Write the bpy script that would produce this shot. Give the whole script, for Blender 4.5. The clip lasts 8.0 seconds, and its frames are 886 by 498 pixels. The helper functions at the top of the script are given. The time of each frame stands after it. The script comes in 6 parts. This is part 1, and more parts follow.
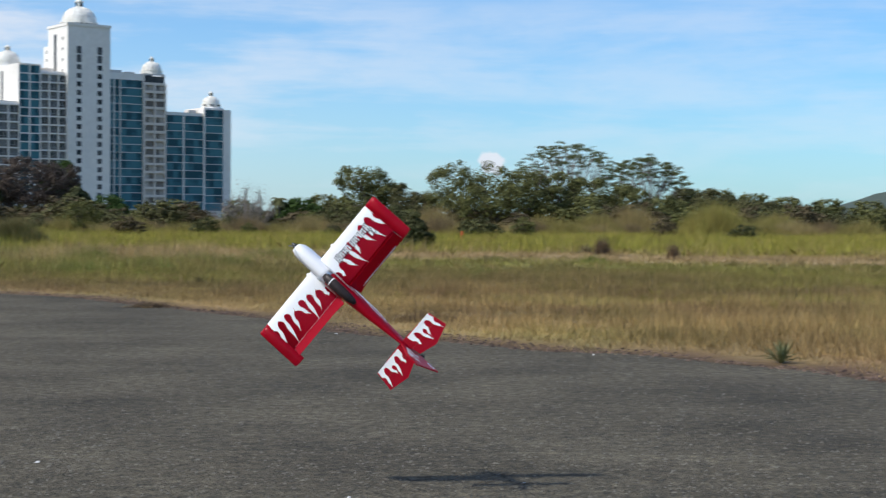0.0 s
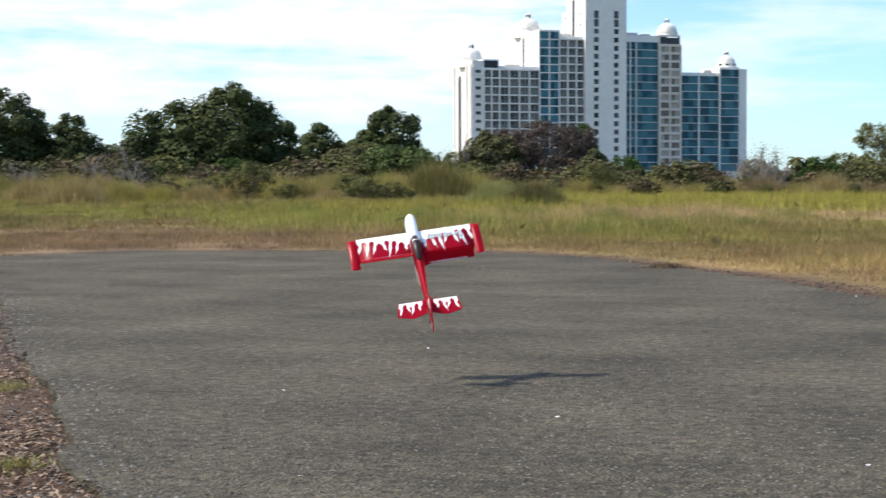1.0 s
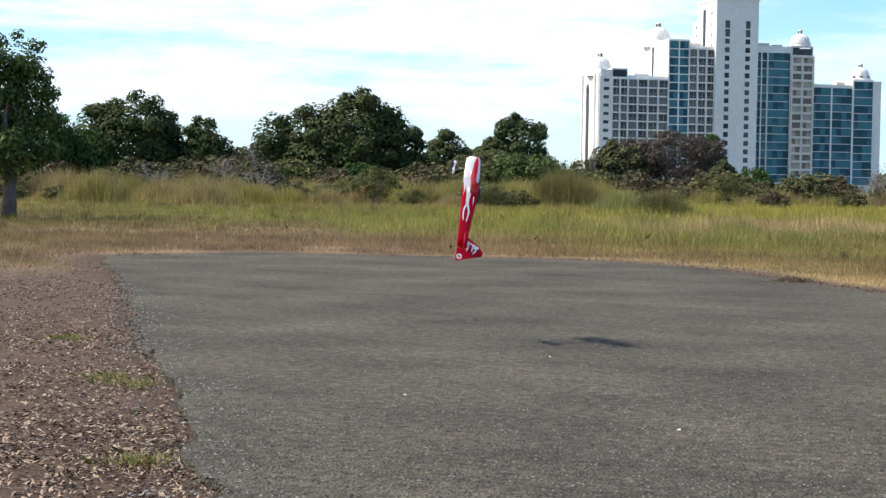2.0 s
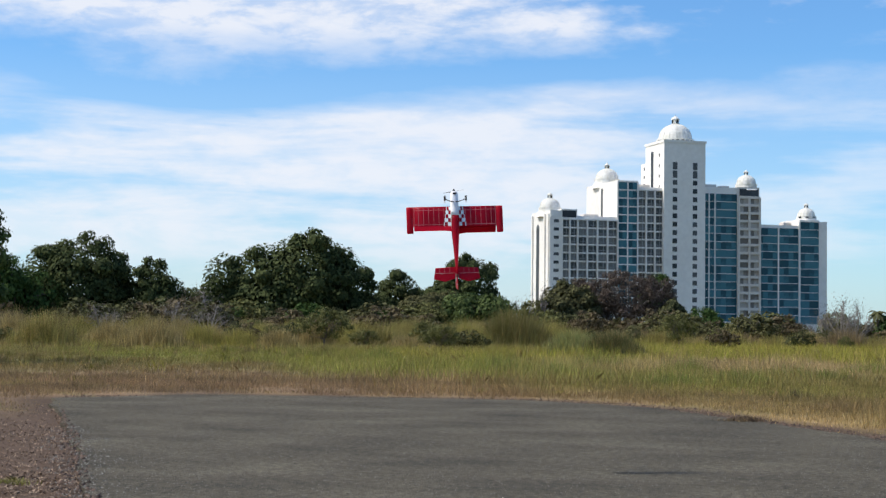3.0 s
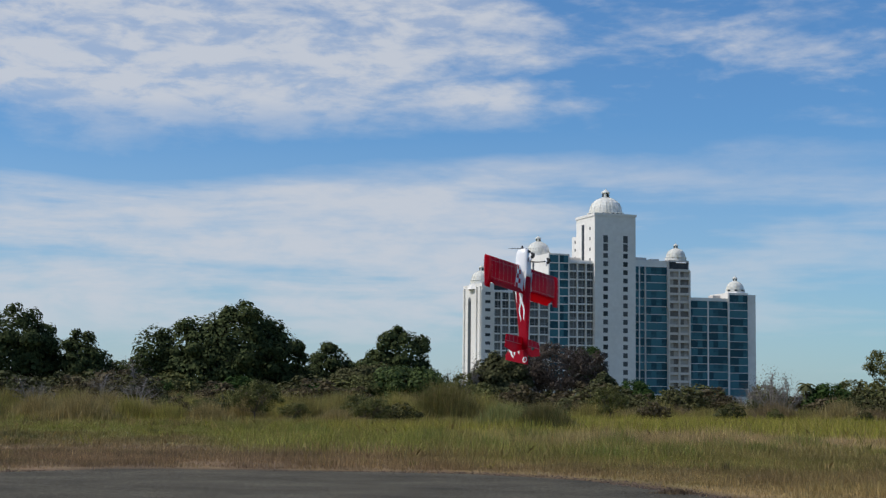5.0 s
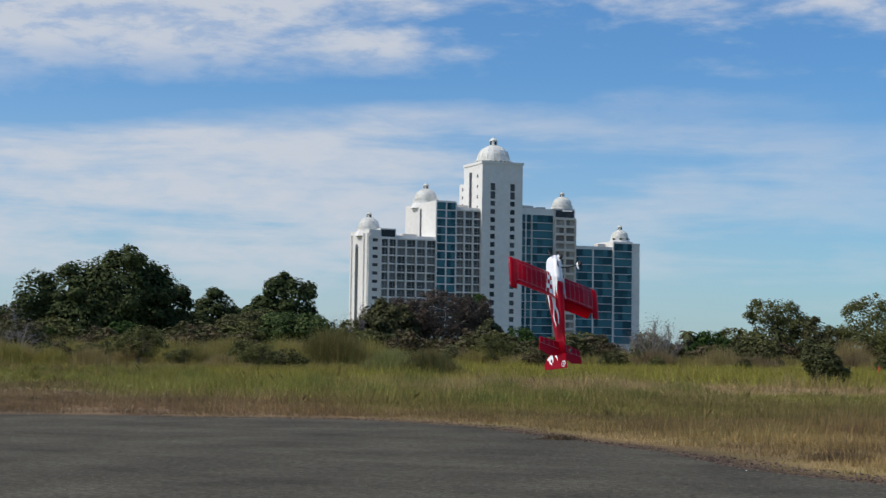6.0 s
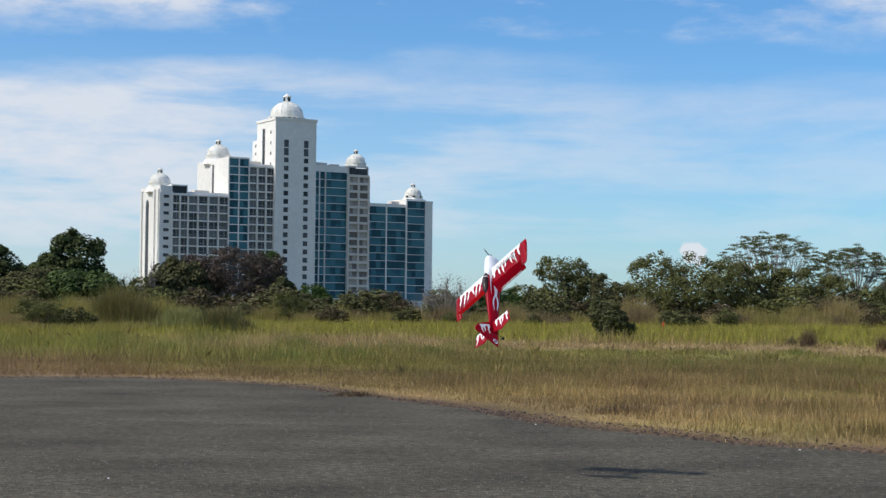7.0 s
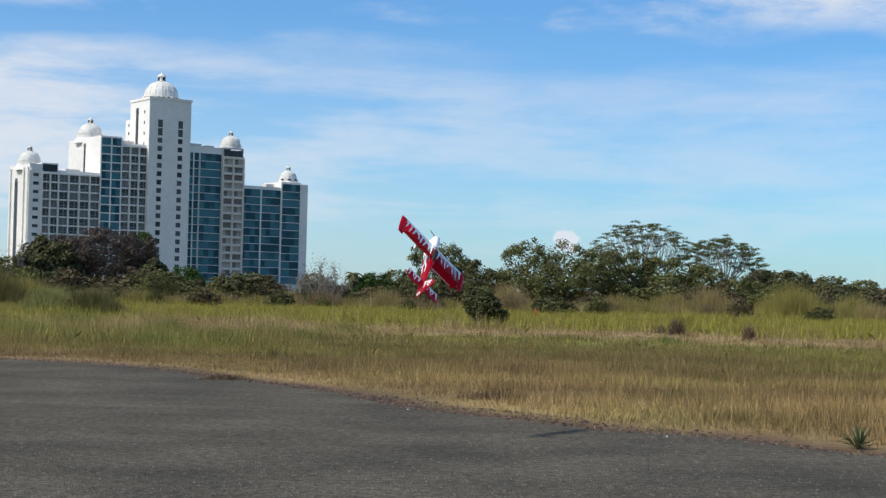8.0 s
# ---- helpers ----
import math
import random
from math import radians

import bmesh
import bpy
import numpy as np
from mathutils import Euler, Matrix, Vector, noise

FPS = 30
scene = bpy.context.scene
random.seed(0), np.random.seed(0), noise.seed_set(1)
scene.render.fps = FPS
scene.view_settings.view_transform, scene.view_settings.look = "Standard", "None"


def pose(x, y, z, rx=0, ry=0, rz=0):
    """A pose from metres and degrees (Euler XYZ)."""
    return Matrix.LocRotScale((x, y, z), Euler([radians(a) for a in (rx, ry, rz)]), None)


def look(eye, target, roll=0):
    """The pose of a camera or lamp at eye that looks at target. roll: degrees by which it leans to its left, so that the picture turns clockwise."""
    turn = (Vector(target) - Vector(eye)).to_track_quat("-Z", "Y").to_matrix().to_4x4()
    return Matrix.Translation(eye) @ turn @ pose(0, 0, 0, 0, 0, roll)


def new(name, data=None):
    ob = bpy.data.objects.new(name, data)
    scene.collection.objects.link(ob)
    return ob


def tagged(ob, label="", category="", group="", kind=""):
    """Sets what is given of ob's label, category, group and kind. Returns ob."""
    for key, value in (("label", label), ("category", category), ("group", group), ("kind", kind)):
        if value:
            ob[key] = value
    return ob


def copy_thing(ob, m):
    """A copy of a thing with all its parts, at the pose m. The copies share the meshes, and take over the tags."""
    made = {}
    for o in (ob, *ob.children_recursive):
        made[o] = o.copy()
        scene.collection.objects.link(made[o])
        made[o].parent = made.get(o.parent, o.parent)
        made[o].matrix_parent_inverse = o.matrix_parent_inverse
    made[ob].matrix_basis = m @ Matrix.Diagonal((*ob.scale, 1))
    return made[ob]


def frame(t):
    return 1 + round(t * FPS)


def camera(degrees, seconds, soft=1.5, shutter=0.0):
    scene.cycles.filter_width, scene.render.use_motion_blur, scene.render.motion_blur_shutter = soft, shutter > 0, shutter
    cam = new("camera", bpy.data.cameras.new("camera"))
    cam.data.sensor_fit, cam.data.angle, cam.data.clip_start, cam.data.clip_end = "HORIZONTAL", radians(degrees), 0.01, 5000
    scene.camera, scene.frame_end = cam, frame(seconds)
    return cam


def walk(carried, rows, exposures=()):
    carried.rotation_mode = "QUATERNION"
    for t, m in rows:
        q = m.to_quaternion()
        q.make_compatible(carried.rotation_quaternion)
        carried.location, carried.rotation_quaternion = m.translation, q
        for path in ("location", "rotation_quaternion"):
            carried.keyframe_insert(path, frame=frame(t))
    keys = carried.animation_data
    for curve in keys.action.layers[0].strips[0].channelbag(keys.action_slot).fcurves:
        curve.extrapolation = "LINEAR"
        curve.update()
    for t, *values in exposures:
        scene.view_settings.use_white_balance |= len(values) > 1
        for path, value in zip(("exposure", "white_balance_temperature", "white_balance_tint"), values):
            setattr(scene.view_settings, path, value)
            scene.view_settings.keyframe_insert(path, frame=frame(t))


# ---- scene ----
# ---------------------------------------------------------------- camera
EYE = 1.55
cam = camera(31.27, 8.0, soft=1.3, shutter=0.15)
CAM_ROWS = [
    (0.0, -0.74, -1.14, -0.36), (0.1, 1.26, -1.25, -0.27), (0.2, 3.28, -1.35, -0.18), (0.3, 5.30, -1.45, -0.09), (0.4, 7.27, -1.57, -0.01),
    (0.5, 9.16, -1.70, 0.06), (0.6, 10.97, -1.86, 0.11), (0.7, 12.71, -2.04, 0.16), (0.8, 14.41, -2.23, 0.19), (0.9, 16.08, -2.41, 0.22),
    (1.0, 17.74, -2.58, 0.25), (1.1, 19.45, -2.75, 0.29), (1.2, 21.03, -2.89, 0.32), (1.3, 22.19, -2.97, 0.29), (1.4, 22.95, -3.01, 0.20),
    (1.5, 23.34, -3.01, 0.07), (1.6, 23.45, -2.96, -0.10), (1.7, 23.34, -2.87, -0.29), (1.8, 23.06, -2.74, -0.48), (1.9, 22.69, -2.56, -0.68),
    (2.0, 22.28, -2.34, -0.85), (2.1, 21.90, -2.07, -0.99), (2.2, 21.62, -1.77, -1.08), (2.3, 21.50, -1.42, -1.12), (2.4, 21.47, -1.03, -1.11),
    (2.5, 21.42, -0.59, -1.08), (2.6, 21.30, -0.03, -1.02), (2.7, 21.10, 0.64, -0.93), (2.8, 20.88, 1.37, -0.83), (2.9, 20.67, 2.10, -0.74),
    (3.0, 20.52, 2.76, -0.66), (3.1, 20.45, 3.39, -0.62), (3.2, 20.43, 4.02, -0.58), (3.3, 20.43, 4.62, -0.56), (3.4, 20.42, 5.15, -0.54),
    (3.5, 20.36, 5.58, -0.54), (3.6, 20.25, 5.88, -0.55), (3.7, 20.13, 6.08, -0.59), (3.8, 19.98, 6.21, -0.63), (3.9, 19.80, 6.30, -0.65),
    (4.0, 19.56, 6.40, -0.65), (4.1, 19.27, 6.49, -0.62), (4.2, 18.97, 6.55, -0.58), (4.3, 18.74, 6.56, -0.56), (4.4, 18.56, 6.50, -0.54),
    (4.5, 18.43, 6.38, -0.54), (4.6, 18.34, 6.23, -0.54), (4.7, 18.27, 6.04, -0.55), (4.8, 18.20, 5.83, -0.56), (4.9, 18.14, 5.62, -0.57),
    (5.0, 18.05, 5.41, -0.58), (5.1, 17.94, 5.22, -0.59), (5.2, 17.79, 5.05, -0.59), (5.3, 17.59, 4.93, -0.59), (5.4, 17.36, 4.85, -0.57),
    (5.5, 17.07, 4.75, -0.56), (5.6, 16.64, 4.57, -0.59), (5.7, 16.08, 4.33, -0.64), (5.8, 15.42, 4.06, -0.70), (5.9, 14.70, 3.78, -0.76),
    (6.0, 13.95, 3.53, -0.79), (6.1, 13.14, 3.29, -0.79), (6.2, 12.24, 3.05, -0.77), (6.3, 11.30, 2.82, -0.74), (6.4, 10.40, 2.62, -0.71),
    (6.5, 9.59, 2.45, -0.69), (6.6, 8.88, 2.32, -0.66), (6.7, 8.23, 2.24, -0.63), (6.8, 7.63, 2.18, -0.59), (6.9, 7.06, 2.13, -0.58),
    (7.0, 6.49, 2.07, -0.58), (7.1, 5.93, 2.00, -0.62), (7.2, 5.40, 1.94, -0.68), (7.3, 4.88, 1.87, -0.76), (7.4, 4.39, 1.81, -0.84),
    (7.5, 3.92, 1.76, -0.92), (7.6, 3.48, 1.72, -1.00), (7.7, 3.08, 1.69, -1.09), (7.8, 2.70, 1.66, -1.18), (7.9, 2.32, 1.63, -1.27),
    (8.0, 1.93, 1.60, -1.35),
]
EXPOSURES = [(0.0, -0.02, 6300, 10), (0.5, 0.25, 6750, 12), (1.0, 0.5, 6680, 12), (2.3, 0.56, 6580, 11), (2.5, 0.54, 6600, 11), (3.0, 0.10, 6550, 11), (3.5, -0.28, 6400, 10), (4.0, -0.52, 6350, 10), (5.5, -0.48, 6350, 10), (6.0, -0.44, 6350, 10), (6.5, -0.26, 6400, 10), (7.0, -0.14, 6450, 10), (8.0, -0.10, 6400, 10)]
walk(cam, [(t, pose(0, 0, EYE, 90 + pitch, roll, yaw)) for t, yaw, pitch, roll in CAM_ROWS], EXPOSURES)

# ---------------------------------------------------------------- sky and sun
SUN_EL, SUN_AZ = radians(48.3), radians(-115.0)
SUN_DIR = Vector((math.cos(SUN_EL) * math.sin(SUN_AZ), math.cos(SUN_EL) * math.cos(SUN_AZ), math.sin(SUN_EL)))


def build_world():
    world = bpy.data.worlds.new("sky")
    scene.world = world
    world.use_nodes = True
    nt = world.node_tree
    nt.nodes.clear()
    N, L = nt.nodes.new, nt.links.new
    out, bg = N("ShaderNodeOutputWorld"), N("ShaderNodeBackground")
    sky = N("ShaderNodeTexSky")
    sky.sky_type, sky.sun_disc = "NISHITA", False
    sky.sun_elevation, sky.sun_rotation = SUN_EL, SUN_AZ
    sky.air_density, sky.dust_density, sky.ozone_density = 1.0, 0.35, 3.0
    dim = N("ShaderNodeVectorMath")
    dim.operation = "MULTIPLY"
    dim.inputs[1].default_value = [SKY_STRENGTH * k for k in SKY_TINT]
    L(sky.outputs["Color"], dim.inputs[0])
    # clouds: noise over the direction itself, drawn out sideways
    tc = N("ShaderNodeTexCoord")
    sep = N("ShaderNodeSeparateXYZ")
    L(tc.outputs["Generated"], sep.inputs[0])

    def math_node(op, a, b=None, clamp=False):
        n = N("ShaderNodeMath")
        n.operation, n.use_clamp = op, clamp
        for slot, v in ((0, a), (1, b)):
            if v is None:
                continue
            if isinstance(v, (int, float)):
                n.inputs[slot].default_value = v
            else:
                L(v, n.inputs[slot])
        return n.outputs[0]

    def ease(value, lo, hi, out_lo=0.0, out_hi=1.0):
        n = N("ShaderNodeMapRange")
        n.interpolation_type = "SMOOTHSTEP"
        for key, v in (("From Min", lo), ("From Max", hi), ("To Min", out_lo), ("To Max", out_hi)):
            n.inputs[key].default_value = v
        L(value, n.inputs["Value"])
        return n.outputs[0]

    def cloud_noise(scale, loc, upright, detail, rough, distort):
        mp = N("ShaderNodeMapping")
        mp.inputs["Location"].default_value = loc
        mp.inputs["Scale"].default_value = (1.0, 1.0, upright)
        mp.inputs["Rotation"].default_value = (0, radians(-2.5), 0)
        L(tc.outputs["Generated"], mp.inputs[0])
        n = N("ShaderNodeTexNoise")
        n.inputs["Scale"].default_value, n.inputs["Detail"].default_value = scale, detail
        n.inputs["Roughness"].default_value, n.inputs["Distortion"].default_value = rough, distort
        L(mp.outputs[0], n.inputs["Vector"])
        return n.outputs["Fac"]

    up = math_node("MAXIMUM", sep.outputs["Z"], 0.0)
    big = cloud_noise(3.2, CLOUD_SHIFT, 4.0, 2.0, 0.5, 0.2)
    mid = cloud_noise(5.0, (3.7, 0.4, 2.2), 8.0, 5.0, 0.55, 0.3)
    fine = cloud_noise(12.0, (1.3, 4.1, 0.6), 3.2, 6.0, 0.58, 0.12)
    ripple = cloud_noise(27.0, (0.2, 2.6, 3.1), 3.0, 5.0, 0.6, 0.25)
    # the low bank: smooth and pale, its upper edge wavy, thinner towards one side
    wavy = math_node("ADD", up, math_node("ADD", math_node("MULTIPLY", math_node("SUBTRACT", big, 0.5), 0.07), math_node("MULTIPLY", math_node("SUBTRACT", fine, 0.5), 0.035)))
    side = ease(sep.outputs["X"], -0.36, 0.10, 1.0, 0.42)
    body = ease(math_node("ADD", math_node("MULTIPLY", mid, 0.7), math_node("MULTIPLY", fine, 0.3)), 0.37, 0.59, 0.20, 1.0)
    bank = math_node("MULTIPLY", math_node("MULTIPLY", math_node("MULTIPLY", ease(up, 0.005, 0.075, 0.55, 1.0), ease(wavy, 0.128, 0.156, 1.0, 0.0)), math_node("MULTIPLY", body, ease(ripple, 0.3, 0.6, 0.78, 1.0))), side)
    # the higher sheet: broken into ripples, thinning out towards the same side
    cover = math_node("ADD", math_node("MULTIPLY", fine, 0.70), math_node("MULTIPLY", big, 0.30))
    cover = math_node("SUBTRACT", cover, ease(sep.outputs["X"], -0.52, 0.04, -0.105, 0.10))
    # one more bank of cloud, high over the open side
    far_bank = N("ShaderNodeVectorMath")
    far_bank.operation = "DISTANCE"
    far_bank.inputs[1].default_value = (0.19, 0.96, 0.205)
    L(tc.outputs["Generated"], far_bank.inputs[0])
    cover = math_node("ADD", cover, ease(far_bank.outputs["Value"], 0.03, 0.14, 0.20, 0.0))
    sheet = math_node("MULTIPLY", ease(wavy, 0.156, 0.192), math_node("MULTIPLY", ease(cover, CLOUD_RANGE[0], CLOUD_RANGE[1]), ease(ripple, 0.34, 0.58, 0.52, 1.0)))
    cloud = math_node("MULTIPLY", math_node("MAXIMUM", bank, sheet), 0.90)
    # thin haze low over the horizon
    haze = N("ShaderNodeMapRange")
    haze.inputs["From Min"].default_value, haze.inputs["From Max"].default_value = 0.0, 0.17
    haze.inputs["To Min"].default_value, haze.inputs["To Max"].default_value = 0.46, 0.02
    L(up, haze.inputs["Value"])
    # a small cumulus far off, low over the trees
    puff = N("ShaderNodeVectorMath")
    puff.operation = "DISTANCE"
    puff.inputs[1].default_value = (math.sin(radians(2.5)), math.cos(radians(2.5)), 0.0345)
    L(tc.outputs["Generated"], puff.inputs[0])
    grain = N("ShaderNodeTexNoise")
    grain.inputs["Scale"].default_value, grain.inputs["Detail"].default_value = 150.0, 3.0
    L(tc.outputs["Generated"], grain.inputs["Vector"])
    reach = math_node("ADD", puff.outputs["Value"], math_node("MULTIPLY", math_node("SUBTRACT", grain.outputs["Fac"], 0.5), 0.010))
    heap = N("ShaderNodeMapRange")
    heap.inputs["From Min"].default_value, heap.inputs["From Max"].default_value = 0.0062, 0.0092
    heap.inputs["To Min"].default_value, heap.inputs["To Max"].default_value = 0.9, 0.0
    L(reach, heap.inputs["Value"])
    mask = math_node("MAXIMUM", math_node("MAXIMUM", cloud, math_node("MULTIPLY", haze.outputs[0], ease(sep.outputs["X"], -0.36, 0.20, 1.0, 0.22))), heap.outputs[0], True)
    mix = N("ShaderNodeMix")
    mix.data_type = "RGBA"
    L(mask, mix.inputs["Factor"])
    L(dim.outputs[0], mix.inputs["A"])
    mix.inputs["B"].default_value = CLOUD_COLOUR
    L(mix.outputs["Result"], bg.inputs["Color"])
    L(bg.outputs[0], out.inputs["Surface"])


SKY_STRENGTH, SKY_TINT, CLOUD_COLOUR = 0.130, (0.545, 0.885, 1.17), (0.82, 0.85, 0.91, 1.0)
CLOUD_SHIFT, CLOUD_RANGE = (0.4, 1.3, 0.0), (0.37, 0.60)
build_world()
sun_lamp = bpy.data.lights.new("sun", "SUN")
sun_lamp.energy, sun_lamp.angle, sun_lamp.color = 4.1, radians(3.2), (1.0, 0.955, 0.89)
sun = new("sun", sun_lamp)
sun.matrix_world = look(SUN_DIR * 200, (0, 0, 0))

# ---------------------------------------------------------------- small helpers
RNG = np.random.default_rng(7)


def mesh_from(name, verts, faces, material=None, smooth=False):
    me = bpy.data.meshes.new(name)
    me.from_pydata([tuple(v) for v in verts], [], [tuple(f) for f in faces])
    for m in material if isinstance(material, (list, tuple)) else [material]:
        if m:
            me.materials.append(m)
    if smooth:
        me.shade_smooth()
    me.update()
    return me


def mesh_of(name, bm, material=None, smooth=False):
    me = bpy.data.meshes.new(name)
    bm.to_mesh(me)
    bm.free()
    for m in material if isinstance(material, (list, tuple)) else [material]:
        if m:
            me.materials.append(m)
    if smooth:
        me.shade_smooth()
    return me


def part(name, me, parent, label="", m=None):
    ob = new(name, me)
    ob.parent = parent
    if m is not None:
        ob.matrix_local = m
    return tagged(ob, label) if label else ob


def thing(name, label, category, group="", kind="", m=None, me=None):
    ob = new(name, me)
    if m is not None:
        ob.matrix_world = m
    return tagged(ob, label, category, group, kind)


def add_box(bm, lo, hi, bevel=0.0):
    made = bmesh.ops.create_cube(bm, size=1.0)["verts"]
    for v in made:
        v.co = Vector([(a + b) / 2 + c * (b - a) for a, b, c in zip(lo, hi, v.co)])
    if bevel:
        edges = list({e for v in made for e in v.link_edges})
        bmesh.ops.bevel(bm, geom=edges, offset=bevel, segments=2, affect="EDGES", profile=0.6)


def tube(path, radii, sides=8, cap=True):
    """Vertices and faces of a round tube along a list of points."""
    verts, faces = [], []
    pts = [Vector(p) for p in path]
    for i, p in enumerate(pts):
        d = (pts[min(i + 1, len(pts) - 1)] - pts[max(i - 1, 0)]).normalized()
        a = d.orthogonal().normalized() if i == 0 else (a - d * a.dot(d)).normalized()
        b = d.cross(a)
        for k in range(sides):
            w = 2 * math.pi * k / sides
            verts.append(p + radii[i] * (a * math.cos(w) + b * math.sin(w)))
        if i:
            o = (i - 1) * sides
            for k in range(sides):
                faces.append((o + k, o + (k + 1) % sides, o + sides + (k + 1) % sides, o + sides + k))
    if cap:
        faces.append(tuple(range(sides))[::-1])
        faces.append(tuple(range((len(pts) - 1) * sides, len(pts) * sides)))
    return verts, faces


def joined(pieces):
    verts, faces = [], []
    for v, f in pieces:
        o = len(verts)
        verts += list(v)
        faces += [tuple(i + o for i in q) for q in f]
    return verts, faces


def quads_mesh(name, v, mat):
    me = bpy.data.meshes.new(name)
    n = len(v) // 4
    me.vertices.add(len(v))
    me.vertices.foreach_set("co", v.astype(np.float32).ravel())
    me.loops.add(len(v))
    me.loops.foreach_set("vertex_index", np.arange(len(v), dtype=np.int32))
    me.polygons.add(n)
    me.polygons.foreach_set("loop_start", np.arange(0, len(v), 4, dtype=np.int32))
    me.update()
    me.materials.append(mat)
    return me


# ---------------------------------------------------------------- materials
def material(name, dark, light, scale=3.0, fine=40.0, rough=0.7, bump=0.0, metal=0.0, spec=0.5, island=0.0, by_object=0.0, coat=0.0):
    """Two tones mixed by a broad and a fine noise, with relief from the fine one."""
    m = bpy.data.materials.new(name)
    m.use_nodes = True
    nt = m.node_tree
    N, L = nt.nodes.new, nt.links.new
    bsdf = nt.nodes["Principled BSDF"]
    tc = N("ShaderNodeTexCoord")
    n1, n2 = N("ShaderNodeTexNoise"), N("ShaderNodeTexNoise")
    for n, s, d in ((n1, scale, 4.0), (n2, fine, 3.0)):
        n.inputs["Scale"].default_value, n.inputs["Detail"].default_value = s, d
        L(tc.outputs["Object"], n.inputs["Vector"])
    mix = N("ShaderNodeMath")
    mix.operation = "MULTIPLY_ADD"
    L(n1.outputs["Fac"], mix.inputs[0])
    mix.inputs[1].default_value = 0.6
    half = N("ShaderNodeMath")
    half.operation = "MULTIPLY"
    half.inputs[1].default_value = 0.4
    L(n2.outputs["Fac"], half.inputs[0])
    L(half.outputs[0], mix.inputs[2])
    value = mix.outputs[0]
    for amount, node, socket in ((island, "ShaderNodeNewGeometry", "Random Per Island"), (by_object, "ShaderNodeObjectInfo", "Random")):
        if amount:
            src, add = N(node), N("ShaderNodeMath")
            add.operation = "MULTIPLY_ADD"
            L(src.outputs[socket], add.inputs[0])
            add.inputs[1].default_value = amount
            L(value, add.inputs[2])
            sub = N("ShaderNodeMath")
            sub.operation = "SUBTRACT"
            L(add.outputs[0], sub.inputs[0])
            sub.inputs[1].default_value = amount / 2
            value = sub.outputs[0]
    ramp = N("ShaderNodeValToRGB")
    ramp.color_ramp.elements[0].position, ramp.color_ramp.elements[1].position = 0.34, 0.66
    ramp.color_ramp.elements[0].color, ramp.color_ramp.elements[1].color = (*dark, 1), (*light, 1)
    L(value, ramp.inputs[0])
    L(ramp.outputs[0], bsdf.inputs["Base Color"])
    bsdf.inputs["Roughness"].default_value, bsdf.inputs["Metallic"].default_value = rough, metal
    bsdf.inputs["Specular IOR Level"].default_value, bsdf.inputs["Coat Weight"].default_value = spec, coat
    if bump:
        b = N("ShaderNodeBump")
        b.inputs["Strength"].default_value, b.inputs["Distance"].default_value = bump, 0.02
        L(n2.outputs["Fac"], b.inputs["Height"])
        L(b.outputs[0], bsdf.inputs["Normal"])
    return m


def see_through(m, share, colour):
    """Lets some light through thin leaves and film."""
    nt = m.node_tree
    bsdf, out = nt.nodes["Principled BSDF"], nt.nodes["Material Output"]
    tr, mix = nt.nodes.new("ShaderNodeBsdfTranslucent"), nt.nodes.new("ShaderNodeMixShader")
    mix.inputs[0].default_value = share
    link = bsdf.inputs["Base Color"].links
    if colour is None and link:
        nt.links.new(link[0].from_socket, tr.inputs[0])
    else:
        tr.inputs[0].default_value = (*colour, 1)
    nt.links.new(bsdf.outputs[0], mix.inputs[1])
    nt.links.new(tr.outputs[0], mix.inputs[2])
    nt.links.new(mix.outputs[0], out.inputs["Surface"])
    return m


def tinted_material(name, rough, share, fine):
    """Colour from the mesh's own tint (dry to green), varied blade by blade."""
    m = bpy.data.materials.new(name)
    m.use_nodes = True
    nt = m.node_tree
    N, L = nt.nodes.new, nt.links.new
    bsdf = nt.nodes["Principled BSDF"]
    at, geo = N("ShaderNodeAttribute"), N("ShaderNodeNewGeometry")
    at.attribute_name = "tint"
    tc, n = N("ShaderNodeTexCoord"), N("ShaderNodeTexNoise")
    n.inputs["Scale"].default_value, n.inputs["Detail"].default_value = fine, 4.0
    L(tc.outputs["Object"], n.inputs["Vector"])
    mr = N("ShaderNodeMapRange")
    mr.inputs["To Min"].default_value, mr.inputs["To Max"].default_value = 0.62, 1.38
    L(geo.outputs["Random Per Island"] if share else n.outputs["Fac"], mr.inputs["Value"])
    sc = N("ShaderNodeVectorMath")
    sc.operation = "SCALE"
    L(at.outputs["Color"], sc.inputs[0]), L(mr.outputs[0], sc.inputs["Scale"])
    L(sc.outputs[0], bsdf.inputs["Base Color"])
    bsdf.inputs["Roughness"].default_value, bsdf.inputs["Specular IOR Level"].default_value = rough, 0.2
    if share:
        tr, mix = N("ShaderNodeBsdfTranslucent"), N("ShaderNodeMixShader")
        mix.inputs[0].default_value = share
        L(sc.outputs[0], tr.inputs[0])
        L(bsdf.outputs[0], mix.inputs[1]), L(tr.outputs[0], mix.inputs[2])
        L(mix.outputs[0], nt.nodes["Material Output"].inputs["Surface"])
    else:
        b = N("ShaderNodeBump")
        b.inputs["Strength"].default_value, b.inputs["Distance"].default_value = 0.6, 0.05
        L(n.outputs["Fac"], b.inputs["Height"]), L(b.outputs[0], bsdf.inputs["Normal"])
    return m


